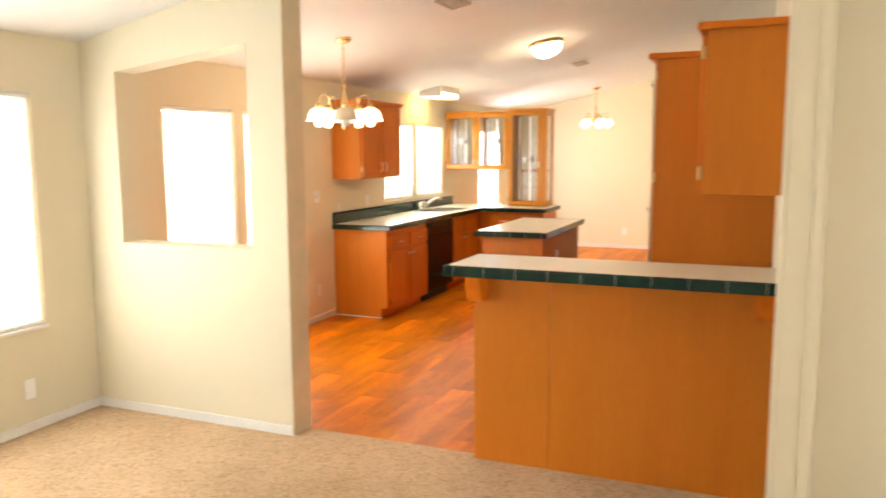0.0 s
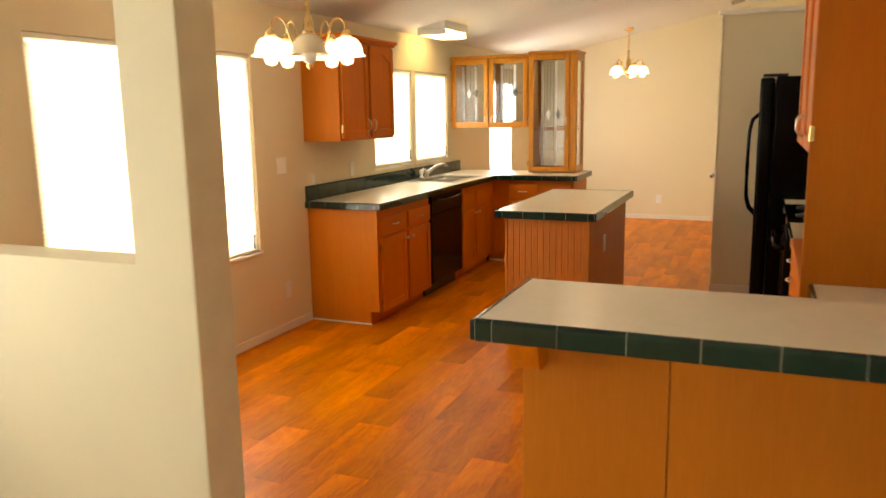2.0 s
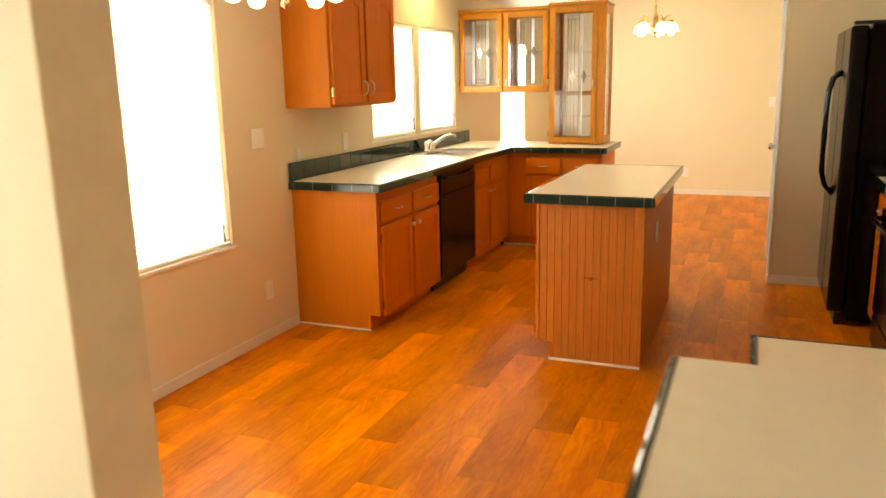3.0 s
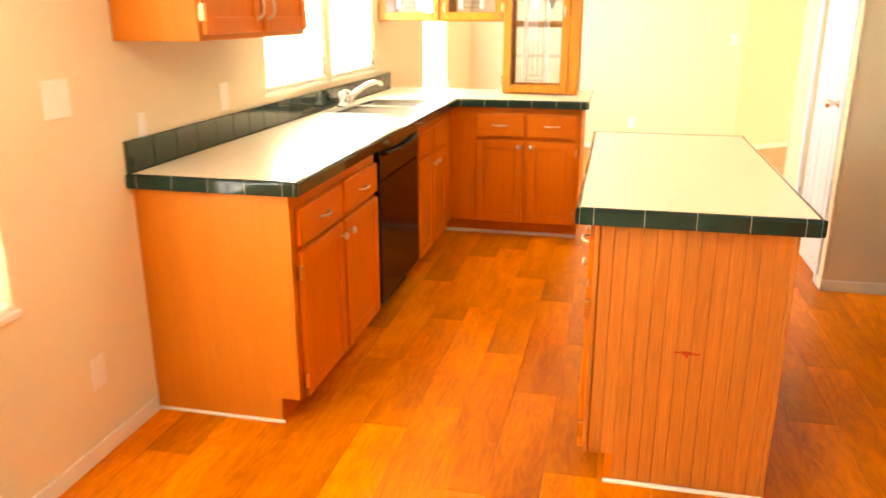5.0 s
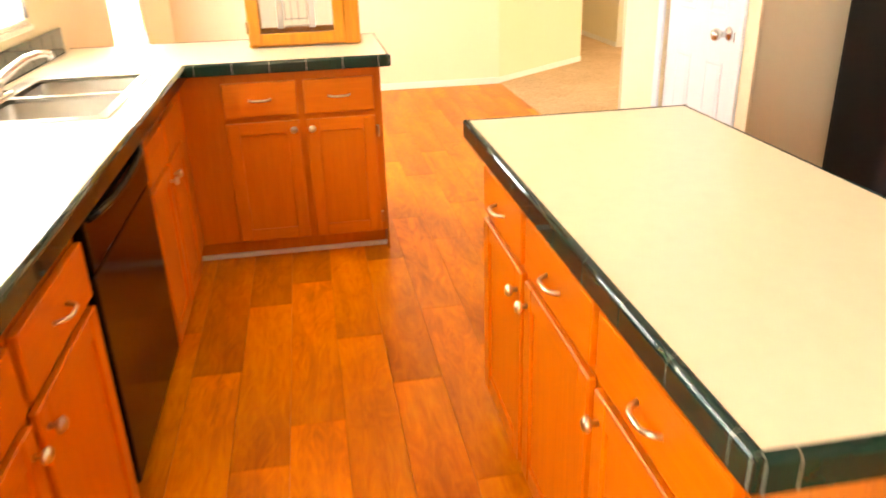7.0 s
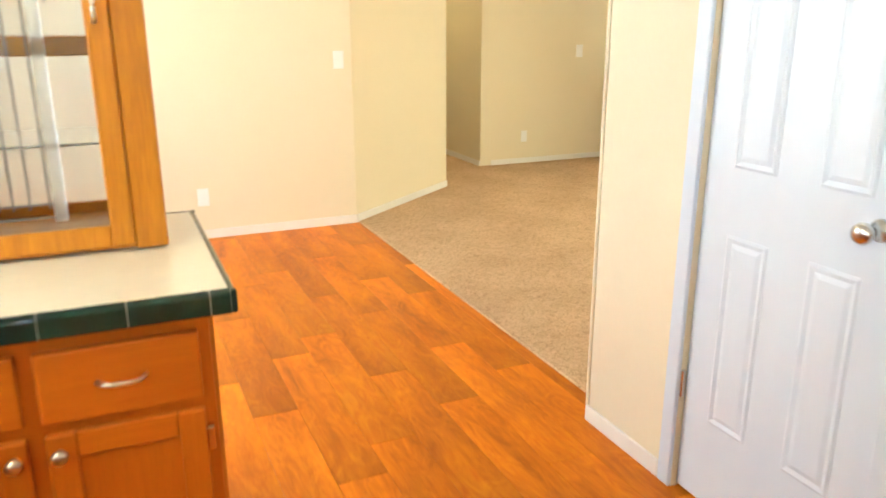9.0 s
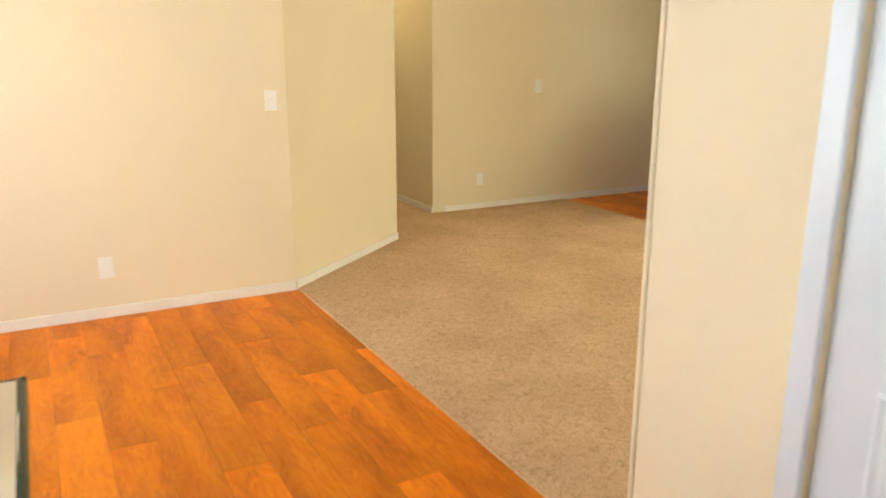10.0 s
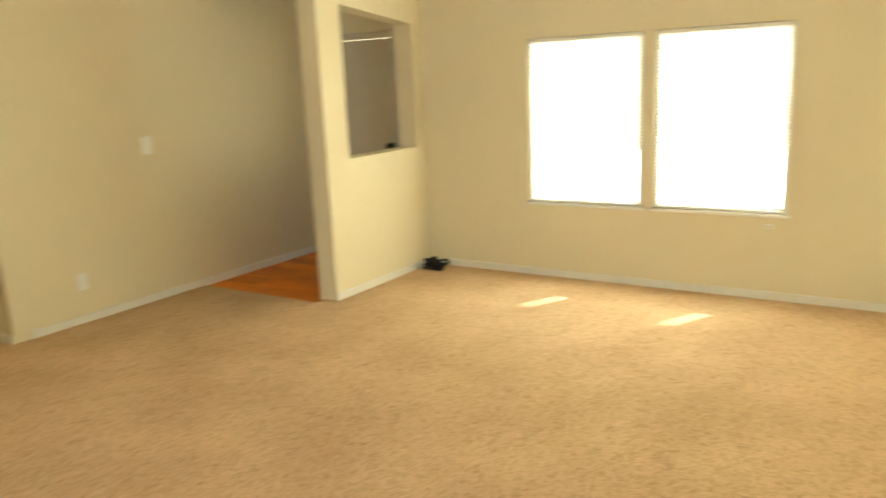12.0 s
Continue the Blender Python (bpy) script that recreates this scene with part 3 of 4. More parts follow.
def edge_tiles(top, pts, z1, out, h=0.048, step=0.152, t=0.012, end=0.04):
    """Glazed edge tiles, one object each: a short one at each corner, full ones between."""
    for (xa, ya), (xb, yb), (ox, oy) in zip(pts, pts[1:], out):
        ln = math.hypot(xb - xa, yb - ya)
        ang = math.atan2(yb - ya, xb - xa)
        flip = (math.cos(ang + math.pi / 2) * ox + math.sin(ang + math.pi / 2) * oy) < 0
        pr = rim_profile(h, t, 0.0012 if ox else 0.0016)
        n_ = len(pr)
        n = max(1, round((ln - 2 * end) / step))
        s = (ln - 2 * end) / n
        meshes = {}
        for i in range(n + 2):
            wide = s if 0 < i <= n else end
            mid = end / 2 if i == 0 else ln - end / 2 if i > n else end + (i - 0.5) * s
            if wide not in meshes:
                hs = wide / 2 - 0.0013
                me = bpy.data.meshes.new("edge_tile")
                me.from_pydata([(u, p_, q_) for u in (-hs, hs) for p_, q_ in pr], [],
                               [(k, n_ + k, n_ + (k + 1) % n_, (k + 1) % n_) for k in range(n_)] + [tuple(range(n_)), tuple(range(2 * n_ - 1, n_ - 1, -1))])
                me.materials.append(GREEN)
                meshes[wide] = me
            ob = new("edge_tile", meshes[wide])
            ob.parent = top
            u = mid / ln
            ob.location = Vector((xa + (xb - xa) * u, ya + (yb - ya) * u, z1)) - home(top)
            ob.rotation_euler = (0, 0, ang + (math.pi if flip else 0))


def corner_tiles(top, rim, out, z1, h=0.048, t=0.012):
    """Small square tiles that close the rim's outer corners."""
    for k in range(1, len(rim) - 1):
        (x, y), (xn, yn) = rim[k], rim[k + 1]
        o1, o2 = out[k - 1], out[k]
        if (xn - x) * o1[0] + (yn - y) * o1[1] > 0:
            continue
        ox, oy = o1[0] + o2[0], o1[1] + o2[1]
        part("corner_tile", one(*sorted((x - ox * 0.0005, x + ox * t)), *sorted((y - oy * 0.0005, y + oy * t)), z1 - h, z1 + 0.0014, 0.0058, 3), GREEN, top)


def worktop(name, polys, z1, rim, out, label):
    x0, y0 = polys[0][0], polys[0][2]
    w = thing(name, (x0, y0, z1 - 0.05), label, "countertop")
    for xa, xb, ya, yb in polys:
        part("laminate_top", one(xa, xb, ya, yb, z1 - 0.012, z1), LAM, w, "cream laminate surface")
    bm = bmesh.new()
    for xa, xb, ya, yb in polys:
        box(bm, xa + 0.004, xb - 0.004, ya + 0.004, yb - 0.004, z1 - 0.045, z1 - 0.012)
    part("substrate", bm, GROUT, w)
    bm = bmesh.new()
    sec = rim_profile(0.0472, 0.011, 0.0002)
    for (xa, ya), (xb, yb), (ox, oy) in zip(rim, rim[1:], out):
        ends = [[bm.verts.new((x_ + ox * p_, y_ + oy * p_, z1 + q_)) for p_, q_ in sec] for x_, y_ in ((xa, ya), (xb, yb))]
        for k in range(len(sec)):
            k2 = (k + 1) % len(sec)
            bm.faces.new((ends[0][k], ends[1][k], ends[1][k2], ends[0][k2]))
        bm.faces.new(ends[0])
        bm.faces.new(ends[1])
    part("grout_line", bm, GROUT, w)
    edge_tiles(w, rim, z1, out)
    if rim[0] == rim[-1]:
        corner_tiles(w, rim + [rim[1]], out + [out[0]], z1)
    else:
        corner_tiles(w, rim, out, z1)
    return w


# sink counter and peninsula, an L with a cut-out for the sink
SX0, SX1, SY0, SY1 = 0.078, 0.505, 8.33, 9.09
CT = 0.91
polys = [(0.0, 0.615, 6.65, SY0), (0.0, SX0, SY0, SY1), (SX1, 0.615, SY0, SY1), (0.0, 0.615, SY1, 9.225), (0.0, 1.45, 9.225, 9.93)]
ctr = worktop("sink_countertop", polys, CT, [(0.0, 6.65), (0.615, 6.65), (0.615, 9.225), (1.45, 9.225), (1.45, 9.93), (0.0, 9.93)],
              [(0, -1), (1, 0), (0, -1), (1, 0), (0, 1)], "cream laminate L-shaped countertop edged in dark green tile")
bs = part("backsplash_bed", one(0.0, 0.0158, 6.65, 9.80, CT + 0.001, CT + 0.1115), DGROUT, ctr)
bm = one(0, 0.016, -0.0742, 0.0742, 0, 0.110, 0.003)
bme = bpy.data.meshes.new("backsplash_tile")
bm.to_mesh(bme)
bm.free()
bme.materials.append(GREEN)
for i in range(21):
    ob = new("backsplash_tile", bme)
    ob.parent = ctr
    ob.location = Vector((0.001, 6.65 + 0.075 + i * 0.15, CT + 0.003)) - home(ctr)


def base_carcass(name, label, x0, x1, y0, y1, toe, wood=OAKV, h=0.862):
    """A carcass on a recessed plinth; toe gives the side(s) with a recess."""
    c = thing(name, ((x0 + x1) / 2, (y0 + y1) / 2, 0), label, "cabinet")
    part("body", one(x0, x1, y0, y1, 0.10, h, 0.002), wood, c)
    r = 0.07
    xa, xb, ya, yb = x0 + 0.004, x1 - 0.004, y0 + 0.004, y1 - 0.004
    if "e" in toe:
        xb = x1 - r
    if "w" in toe:
        xa = x0 + r
    if "s" in toe:
        ya = y0 + r
    part("plinth", one(xa, xb, ya, yb, 0.0, 0.10), wood, c)
    return c


# cabinet with two drawers and two doors, open end towards the dining side
c = base_carcass("base_cabinet", "honey oak base cabinet with two drawers and two doors", 0.0, 0.575, 6.685, 7.615, "e")
f = Face("x", 0.575, 1)
part("end_panel", one(0.0, 0.577, 6.675, 6.685, 0.10, 0.862), OAKP, c, "plain orange oak end panel")
part("end_panel_foot", one(0.0, 0.505, 6.677, 6.685, 0.0, 0.10), OAKP, c)
part("floor_caulk", one(0.0, 0.515, 6.667, 6.677, 0.0, 0.012, 0.003), TRIM, c, "white caulk line at the floor")
add_drawer(f, 6.72, 7.145, 0.668, 0.80, c)
add_drawer(f, 7.175, 7.60, 0.668, 0.80, c)
add_door(f, 6.72, 7.145, 0.092, 0.645, c, (7.115, 0.597), 6.714)
add_door(f, 7.175, 7.60, 0.092, 0.645, c, (7.205, 0.597))

# dishwasher
dw = thing("dishwasher", (0.3, 7.98, 0), "black built-in dishwasher with a full-width handle", "dishwasher")
part("body", one(0.02, 0.56, 7.63, 8.335, 0.1, 0.86), BLACKM, dw)
part("door", one(0.56, 0.597, 7.632, 8.333, 0.11, 0.700, 0.008, 2), BLACK, dw)
part("control_panel", one(0.56, 0.599, 7.632, 8.333, 0.702, 0.857, 0.010, 3), BLACK, dw)
part("handle", tube(bmesh.new(), [(0.598, 7.67, 0.826), (0.608, 7.72, 0.822), (0.613, 7.85, 0.812), (0.614, 7.98, 0.808), (0.613, 8.11, 0.812), (0.608, 8.24, 0.822), (0.598, 8.29, 0.826)], 0.011, 10), BLACK, dw, "curved black handle lip", True)
part("kick_plate", one(0.50, 0.52, 7.632, 8.333, 0.0, 0.10), BLACKM, dw)

# sink cabinet
c = base_carcass("sink_base_cabinet", "honey oak sink cabinet with two doors beneath false drawer fronts", 0.0, 0.575, 8.345, 9.27, "e", h=0.70)
part("face_rail", one(0.55, 0.575, 8.345, 9.27, 0.70, 0.862), OAKV, c)
part("corner_filler", one(0.1, 0.505, 9.266, 9.349, 0.0, 0.10), DARKW, c)
add_drawer(f, 8.37, 8.70, 0.668, 0.80, c, False)
add_drawer(f, 8.73, 9.06, 0.668, 0.80, c, False)
add_door(f, 8.37, 8.70, 0.092, 0.645, c, (8.67, 0.597))
add_door(f, 8.73, 9.06, 0.092, 0.645, c, (8.76, 0.597))

# peninsula cabinet
c = base_carcass("peninsula_cabinet", "honey oak peninsula cabinet with two drawers and two doors", 0.0, 1.41, 9.275, 9.88, "s")
f = Face("y", 9.275, -1)
add_drawer(f, 0.745, 1.055, 0.672, 0.82, c)
add_drawer(f, 1.085, 1.385, 0.672, 0.82, c)
add_door(f, 0.745, 1.055, 0.105, 0.648, c, (1.03, 0.612))
add_door(f, 1.085, 1.385, 0.105, 0.648, c, (1.108, 0.612), 1.391)
part("end_panel", one(1.41, 1.418, 9.28, 9.885, 0.0, 0.862), OAKP, c)
part("floor_caulk", one(0.515, 1.412, 9.331, 9.345, 0.0, 0.022, 0.003), TRIM, c, "white caulk line at the floor")

# sink
sk = thing("kitchen_sink", (0.3, 8.71, CT), "double-bowl stainless steel drop-in sink", "sink")
bm = bmesh.new()
ri = 0.018
for a in ((SX0 - ri, SX1 + ri, SY0 - ri, SY0 + 0.02), (SX0 - ri, SX1 + ri, SY1 - 0.02, SY1 + ri), (SX0 - ri, SX0 + 0.042, SY0 + 0.02, SY1 - 0.02),
          (SX1 - 0.02, SX1 + ri, SY0 + 0.02, SY1 - 0.02), (SX0 + 0.042, SX1 - 0.02, 8.695, 8.725)):
    box(bm, *a, CT + 0.0005, CT + 0.005, 0.002)
part("rim", bm, STEEL, sk)
for ya, yb in ((SY0 + 0.02, 8.695), (8.725, SY1 - 0.02)):
    bm = bmesh.new()
    box(bm, SX0 + 0.042, SX1 - 0.02, ya, yb, CT - 0.13, CT + 0.002, 0.03, 3)
    bmesh.ops.delete(bm, geom=[q_ for q_ in bm.faces if q_.calc_center_median().z > CT - 0.012], context="FACES")
    bowl = part("bowl", bm, STEEL, sk, smooth=True)
    part("drain", lathe(bmesh.new(), [(0.045, 0), (0.04, 0.004), (0.015, 0.002), (0.0001, 0.001)], ((SX0 + SX1) / 2, (ya + yb) / 2, CT - 0.129), 18), CHROME, bowl)
fa = thing("kitchen_faucet", (0.10, 8.67, CT + 0.006), "chrome single-lever kitchen faucet with a low curved spout", "faucet")
part("deck_plate", one(0.062, 0.112, 8.55, 8.79, CT + 0.005, CT + 0.02, 0.007, 2), CHROME, fa)
part("faucet_body", lathe(bmesh.new(), [(0.034, 0.0), (0.031, 0.02), (0.026, 0.035), (0.027, 0.052), (0.018, 0.062), (0.0001, 0.064)], (0.087, 8.67, CT + 0.02), 18), CHROME, fa, smooth=True)
part("spout", tube(bmesh.new(), [(0.09, 8.675, CT + 0.04), (0.12, 8.69, CT + 0.075), (0.16, 8.71, CT + 0.105), (0.195, 8.735, CT + 0.128), (0.23, 8.757, CT + 0.138), (0.255, 8.772, CT + 0.136), (0.262, 8.777, CT + 0.118)], [0.021, 0.018, 0.0155, 0.0145, 0.0135, 0.0135, 0.013], 14), CHROME, fa, smooth=True)
part("lever", tube(bmesh.new(), [(0.087, 8.67, CT + 0.07), (0.088, 8.65, CT + 0.088), (0.095, 8.61, CT + 0.094), (0.092, 8.565, CT + 0.088)], [0.02, 0.017, 0.013, 0.010], 12), CHROME, fa, smooth=True)
part("side_sprayer", lathe(bmesh.new(), [(0.022, 0.0), (0.022, 0.008), (0.014, 0.014), (0.013, 0.03), (0.019, 0.04), (0.021, 0.065), (0.015, 0.078), (0.0001, 0.08)], (0.087, 8.575, CT + 0.018), 16), PLAST, fa, "white side sprayer", True)

# island
IX0, IX1, IY0, IY1 = 1.54, 2.18, 6.52, 7.99
worktop("island_countertop", [(IX0, IX1, IY0, IY1)], CT, [(IX0, IY0), (IX1, IY0), (IX1, IY1), (IX0, IY1), (IX0, IY0)], [(0, -1), (1, 0), (0, 1), (-1, 0)],
        "cream laminate island countertop edged in dark green tile")
c = base_carcass("kitchen_island", "honey oak island with drawers, doors and a beadboard end", 1.59, 2.135, 6.575, 7.95, "w")
f = Face("x", 1.59, -1)
for a0, a1 in ((6.60, 7.045), (7.075, 7.505), (7.535, 7.93)):
    add_drawer(f, a0, a1, 0.668, 0.80, c)
add_door(f, 6.60, 7.045, 0.092, 0.645, c, (7.015, 0.590), 6.594)
add_door(f, 7.075, 7.505, 0.092, 0.645, c, (7.475, 0.590))
add_door(f, 7.535, 7.93, 0.092, 0.645, c, (7.565, 0.590))
for i in range(13):
    xa = 1.602 + i * 0.0405
    part("bead_board", one(xa, xa + 0.0403, 6.563, 6.575, 0.012 if xa > 1.66 else 0.10, 0.862, 0.0023), BEAD, c)
part("corner_post", one(1.585, 1.601, 6.558, 6.576, 0.10, 0.862, 0.003), BEAD, c)
part("corner_post", one(2.1285, 2.142, 6.558, 6.576, 0.0, 0.862, 0.003), BEAD, c)
part("base_trim", one(1.655, 2.14, 6.551, 6.563, 0.0, 0.014, 0.003), TRIM, c, "white caulk line at the floor")
bm = bmesh.new()
for xa, w_, za, h_ in ((1.838, 0.03, 0.468, 0.005), (1.862, 0.026, 0.464, 0.012), (1.884, 0.028, 0.466, 0.006), (1.87, 0.01, 0.456, 0.02)):
    box(bm, xa, xa + w_, 6.5618, 6.5634, za, za + h_, 0.0007)
part("stain", bm, RUST, c, "small reddish scuff")
part("side_panel", one(2.135, 2.141, 6.58, 7.95, 0.0, 0.862), OAKP, c)
part("outlet_plate", one(2.141, 2.147, 7.02, 7.09, 0.58, 0.70, 0.003), PLAST, c)

# breakfast bar
BZ = 1.09
worktop("raised_countertop", [(2.545, 3.94, 3.377, 3.818)], BZ, [(2.545, 3.818), (2.545, 3.377), (3.94, 3.377)], [(-1, 0), (0, -1)],
        "cream laminate raised bar top edged in dark green tile")
c = thing("breakfast_bar", (3.2, 3.85, 0), "honey oak panelled breakfast bar with a corbel under its top", "bar")
part("front_panel", one(2.528, 2.924, 3.80, 3.815, 0.0, BZ - 0.05, 0.002), OAKP, c)
part("front_panel", one(2.927, 3.94, 3.80, 3.815, 0.0, BZ - 0.05, 0.002), OAKP, c)
part("core", one(2.532, 3.94, 3.815, 3.93, 0.0, BZ - 0.055), OAKP, c)
prof = [(0, 0), (-0.125, 0), (-0.122, -0.06), (-0.112, -0.11), (-0.096, -0.15), (-0.08, -0.176), (-0.07, -0.18), (0, -0.18)]
for xa in (2.522, 3.86):
    bm = bmesh.new()
    va = [bm.verts.new((xa, 3.80 + p_[0], BZ - 0.05 + p_[1])) for p_ in prof]
    vb = [bm.verts.new((xa + 0.078, 3.80 + p_[0], BZ - 0.05 + p_[1])) for p_ in prof]
    bm.faces.new(va)
    bm.faces.new(vb)
    for i in range(len(prof)):
        bm.faces.new((va[i], va[(i + 1) % len(prof)], vb[(i + 1) % len(prof)], vb[i]))
    part("corbel", bm, OAKV, c)
# lower counter on the kitchen side of the bar
worktop("bar_lower_countertop", [(2.66, 3.94, 3.935, 4.505), (3.31, 3.94, 4.505, 4.838)], CT, [(2.66, 3.935), (2.66, 4.505), (3.31, 4.505), (3.31, 4.838)], [(-1, 0), (0, 1), (-1, 0)], "cream laminate counter behind the raised bar")
c = base_carcass("bar_base_cabinet", "honey oak base cabinet behind the breakfast bar", 2.70, 3.94, 3.935, 4.465, "")
part("return_body", one(3.35, 3.94, 4.465, 4.838, 0.0, 0.862, 0.002), OAKV, c)

# ---------- wall cabinets ----------
UZ0, UZ1 = 1.35, 2.068
c = thing("wall_cabinet", (0.155, 7.1, UZ0), "honey oak two-door wall cabinet beside the sink window", "cabinet")
part("body", one(0.0, 0.31, 6.665, 7.53, UZ0, UZ1, 0.002), OAKP, c)
f = Face("x", 0.31, 1)
add_door(f, 6.685, 7.085, UZ0 + 0.02, UZ1 - 0.015, c, hinge=6.678, pull=(7.055, UZ0 + 0.11), arch=0.05)
add_door(f, 7.115, 7.515, UZ0 + 0.02, UZ1 - 0.015, c, pull=(7.145, UZ0 + 0.11), arch=0.05)
bm = bmesh.new()
box(bm, 0.0, 0.335, 6.645, 7.55, UZ1, UZ1 + 0.018, 0.004)
box(bm, 0.0, 0.35, 6.63, 7.565, UZ1 + 0.018, UZ1 + 0.042, 0.008, 2)
part("crown_moulding", bm, OAKY, c)


def glass_door(f, a0, a1, z0, z1, parent, pull):
    """A framed door of clear leaded glass with bevelled diamonds."""
    w = 0.05
    bm = bmesh.new()
    f.box(a0, a0 + w, z0, z1, 0.0, 0.02, 0.004, bm)
    f.box(a1 - w, a1, z0, z1, 0.0, 0.02, 0.004, bm)
    f.box(a0 + w, a1 - w, z0, z0 + w, 0.0, 0.019, 0.003, bm)
    f.box(a0 + w, a1 - w, z1 - w, z1, 0.0, 0.019, 0.003, bm)
    dd = part("glass_door", bm, GLOAK, parent)
    g = part("pane", f.box(a0 + w, a1 - w, z0 + w, z1 - w, 0.008, 0.011), CABG, dd)
    g.visible_shadow = False
    bm = bmesh.new()
    tall = z1 - z0 > 1
    mid, zm = (a0 + a1) / 2, z0 + (z1 - z0) * (0.494 if tall else 0.5)
    lw = 0.0022
    for a in (mid - 0.048, mid - 0.02, mid + 0.012, mid + 0.05):
        f.box(a - lw, a + lw, z0 + w + 0.05, z1 - w - 0.05, 0.011, 0.014, 0, bm)
    for z in (z0 + w + 0.03, z0 + w + 0.06, z1 - w - 0.03, z1 - w - 0.06):
        f.box(mid - 0.085, mid + 0.085, z - lw, z + lw, 0.011, 0.014, 0, bm)
    f.box(a0 + w, a1 - w, zm - lw, zm + lw, 0.011, 0.014, 0, bm)
    for a in (mid - 0.07, mid + 0.07):
        part("frosted_strip", f.box(a - 0.013, a + 0.013, z0 + w + 0.02, z1 - w - 0.02, 0.0112, 0.015, 0.001), FROST, dd, "ribbed frosted glass strip").visible_shadow = False
    part("leading", bm, LEAD, dd)
    # The dark one stands in for the back door's diamond, seen through the glass.
    for a in (mid - 0.006, mid + (0.095 if tall else 0.075)):
        bm = bmesh.new()
        v = [bm.verts.new(f.pt(a + p_, zm + q_, 0.014)) for p_, q_ in ((-0.027, 0), (0, -0.06), (0.027, 0), (0, 0.06))]
        t_ = bm.verts.new(f.pt(a, zm, 0.019))
        for i in range(4):
            bm.faces.new((v[i], v[(i + 1) % 4], t_))
        bm.faces.new(v)
        part("diamond", bm, BEVELG if a < mid else LEAD, dd)
    add_pull(f, pull, z0 + (0.52 if tall else 0.08), dd, 0.02, True, 0.03)
    for z in (z0 + 0.08, z1 - 0.08):
        add_hinge(f, a0 - 0.004 if pull > mid else a1 + 0.004, z, dd)
    return dd


GY0, GY1 = 9.595, 9.93


def glass_cabinet(x0, x1, z0, z1, label, pulls, side_glass=False):
    c = thing("glass_cabinet", ((x0 + x1) / 2, (GY0 + GY1) / 2, z0), label, "cabinet", "glass-door cabinets")
    bm = bmesh.new()
    t = 0.02
    box(bm, x0, x1, GY0, GY1, z0, z0 + t, 0.002)
    box(bm, x0, x1, GY0, GY1, z1 - t, z1, 0.002)
    box(bm, x0, x0 + t, GY0, GY1, z0 + t, z1 - t, 0.002)
    if side_glass:
        for ya, yb in ((GY0, GY0 + 0.05), (GY1 - 0.05, GY1)):
            box(bm, x1 - t, x1, ya, yb, z0 + t, z1 - t, 0.002)
        for za, zb in ((z0 + t, z0 + 0.07), (z1 - 0.07, z1 - t)):
            box(bm, x1 - t, x1, GY0 + 0.05, GY1 - 0.05, za, zb, 0.002)
    else:
        box(bm, x1 - t, x1, GY0, GY1, z0 + t, z1 - t, 0.002)
    n = len(pulls)
    wd = (x1 - x0) / n
    for i in range(1, n):
        box(bm, x0 + i * wd - 0.015, x0 + i * wd + 0.015, GY0, GY0 + 0.02, z0 + t, z1 - t)
    part("body", bm, GLOAK, c)
    if side_glass:
        g = part("side_pane", one(x1 - 0.012, x1 - 0.008, GY0 + 0.05, GY1 - 0.05, z0 + 0.07, z1 - 0.07), CLEAR, c)
        g.visible_shadow = False
    for z in ((1.155, 1.72) if side_glass else (1.74,)):
        g = part("shelf", one(x0 + t, x1 - t, GY0 + 0.03, GY1 - 0.02, z - 0.003, z + 0.003), CLEAR, c, "clear glass shelf")
        g.visible_shadow = False
    # the back is glazed too: the room shows through
    bm = bmesh.new()
    for i in range(n):
        xa, xb = x0 + i * wd, x0 + (i + 1) * wd
        box(bm, xa, xa + 0.045, GY1, GY1 + 0.02, z0, z1, 0.003)
        box(bm, xb - 0.045, xb, GY1, GY1 + 0.02, z0, z1, 0.003)
        box(bm, xa + 0.045, xb - 0.045, GY1, GY1 + 0.02, z0, z0 + 0.045, 0.003)
        box(bm, xa + 0.045, xb - 0.045, GY1, GY1 + 0.02, z1 - 0.045, z1, 0.003)
    part("back_frame", bm, GLOAK, c)
    f = Face("y", GY0, -1)
    if side_glass:
        part("corner_stile", one(x1 - 0.066, x1 + 0.004, GY0 - 0.016, GY0, z0, z1, 0.004), GLOAK, c)
        part("fixed_shelf", one(x0 + t, x1 - t, GY0 + 0.03, GY1 - 0.02, 1.345, 1.385, 0.003), GLOAK, c)
        wd -= 0.06
    for i, p_ in enumerate(pulls):
        a0, a1 = x0 + i * wd + 0.006, x0 + (i + 1) * wd - 0.006
        glass_door(f, a0, a1, z0 + 0.01, z1 - 0.01, c, a1 - 0.03 if p_ else a0 + 0.03)
    bm = bmesh.new()
    box(bm, x0, x1 + 0.012, GY0 - 0.03, GY1 + 0.03, z1, z1 + 0.025, 0.006)
    part("crown", bm, GLOAK, c)
    return c


glass_cabinet(0.0, 0.86, 1.38, 2.10, "golden oak wall cabinet with two leaded glass doors", (True, False))
glass_cabinet(0.862, 1.362, 0.915, 2.12, "tall golden oak leaded glass cabinet standing on the counter", (True,), True)

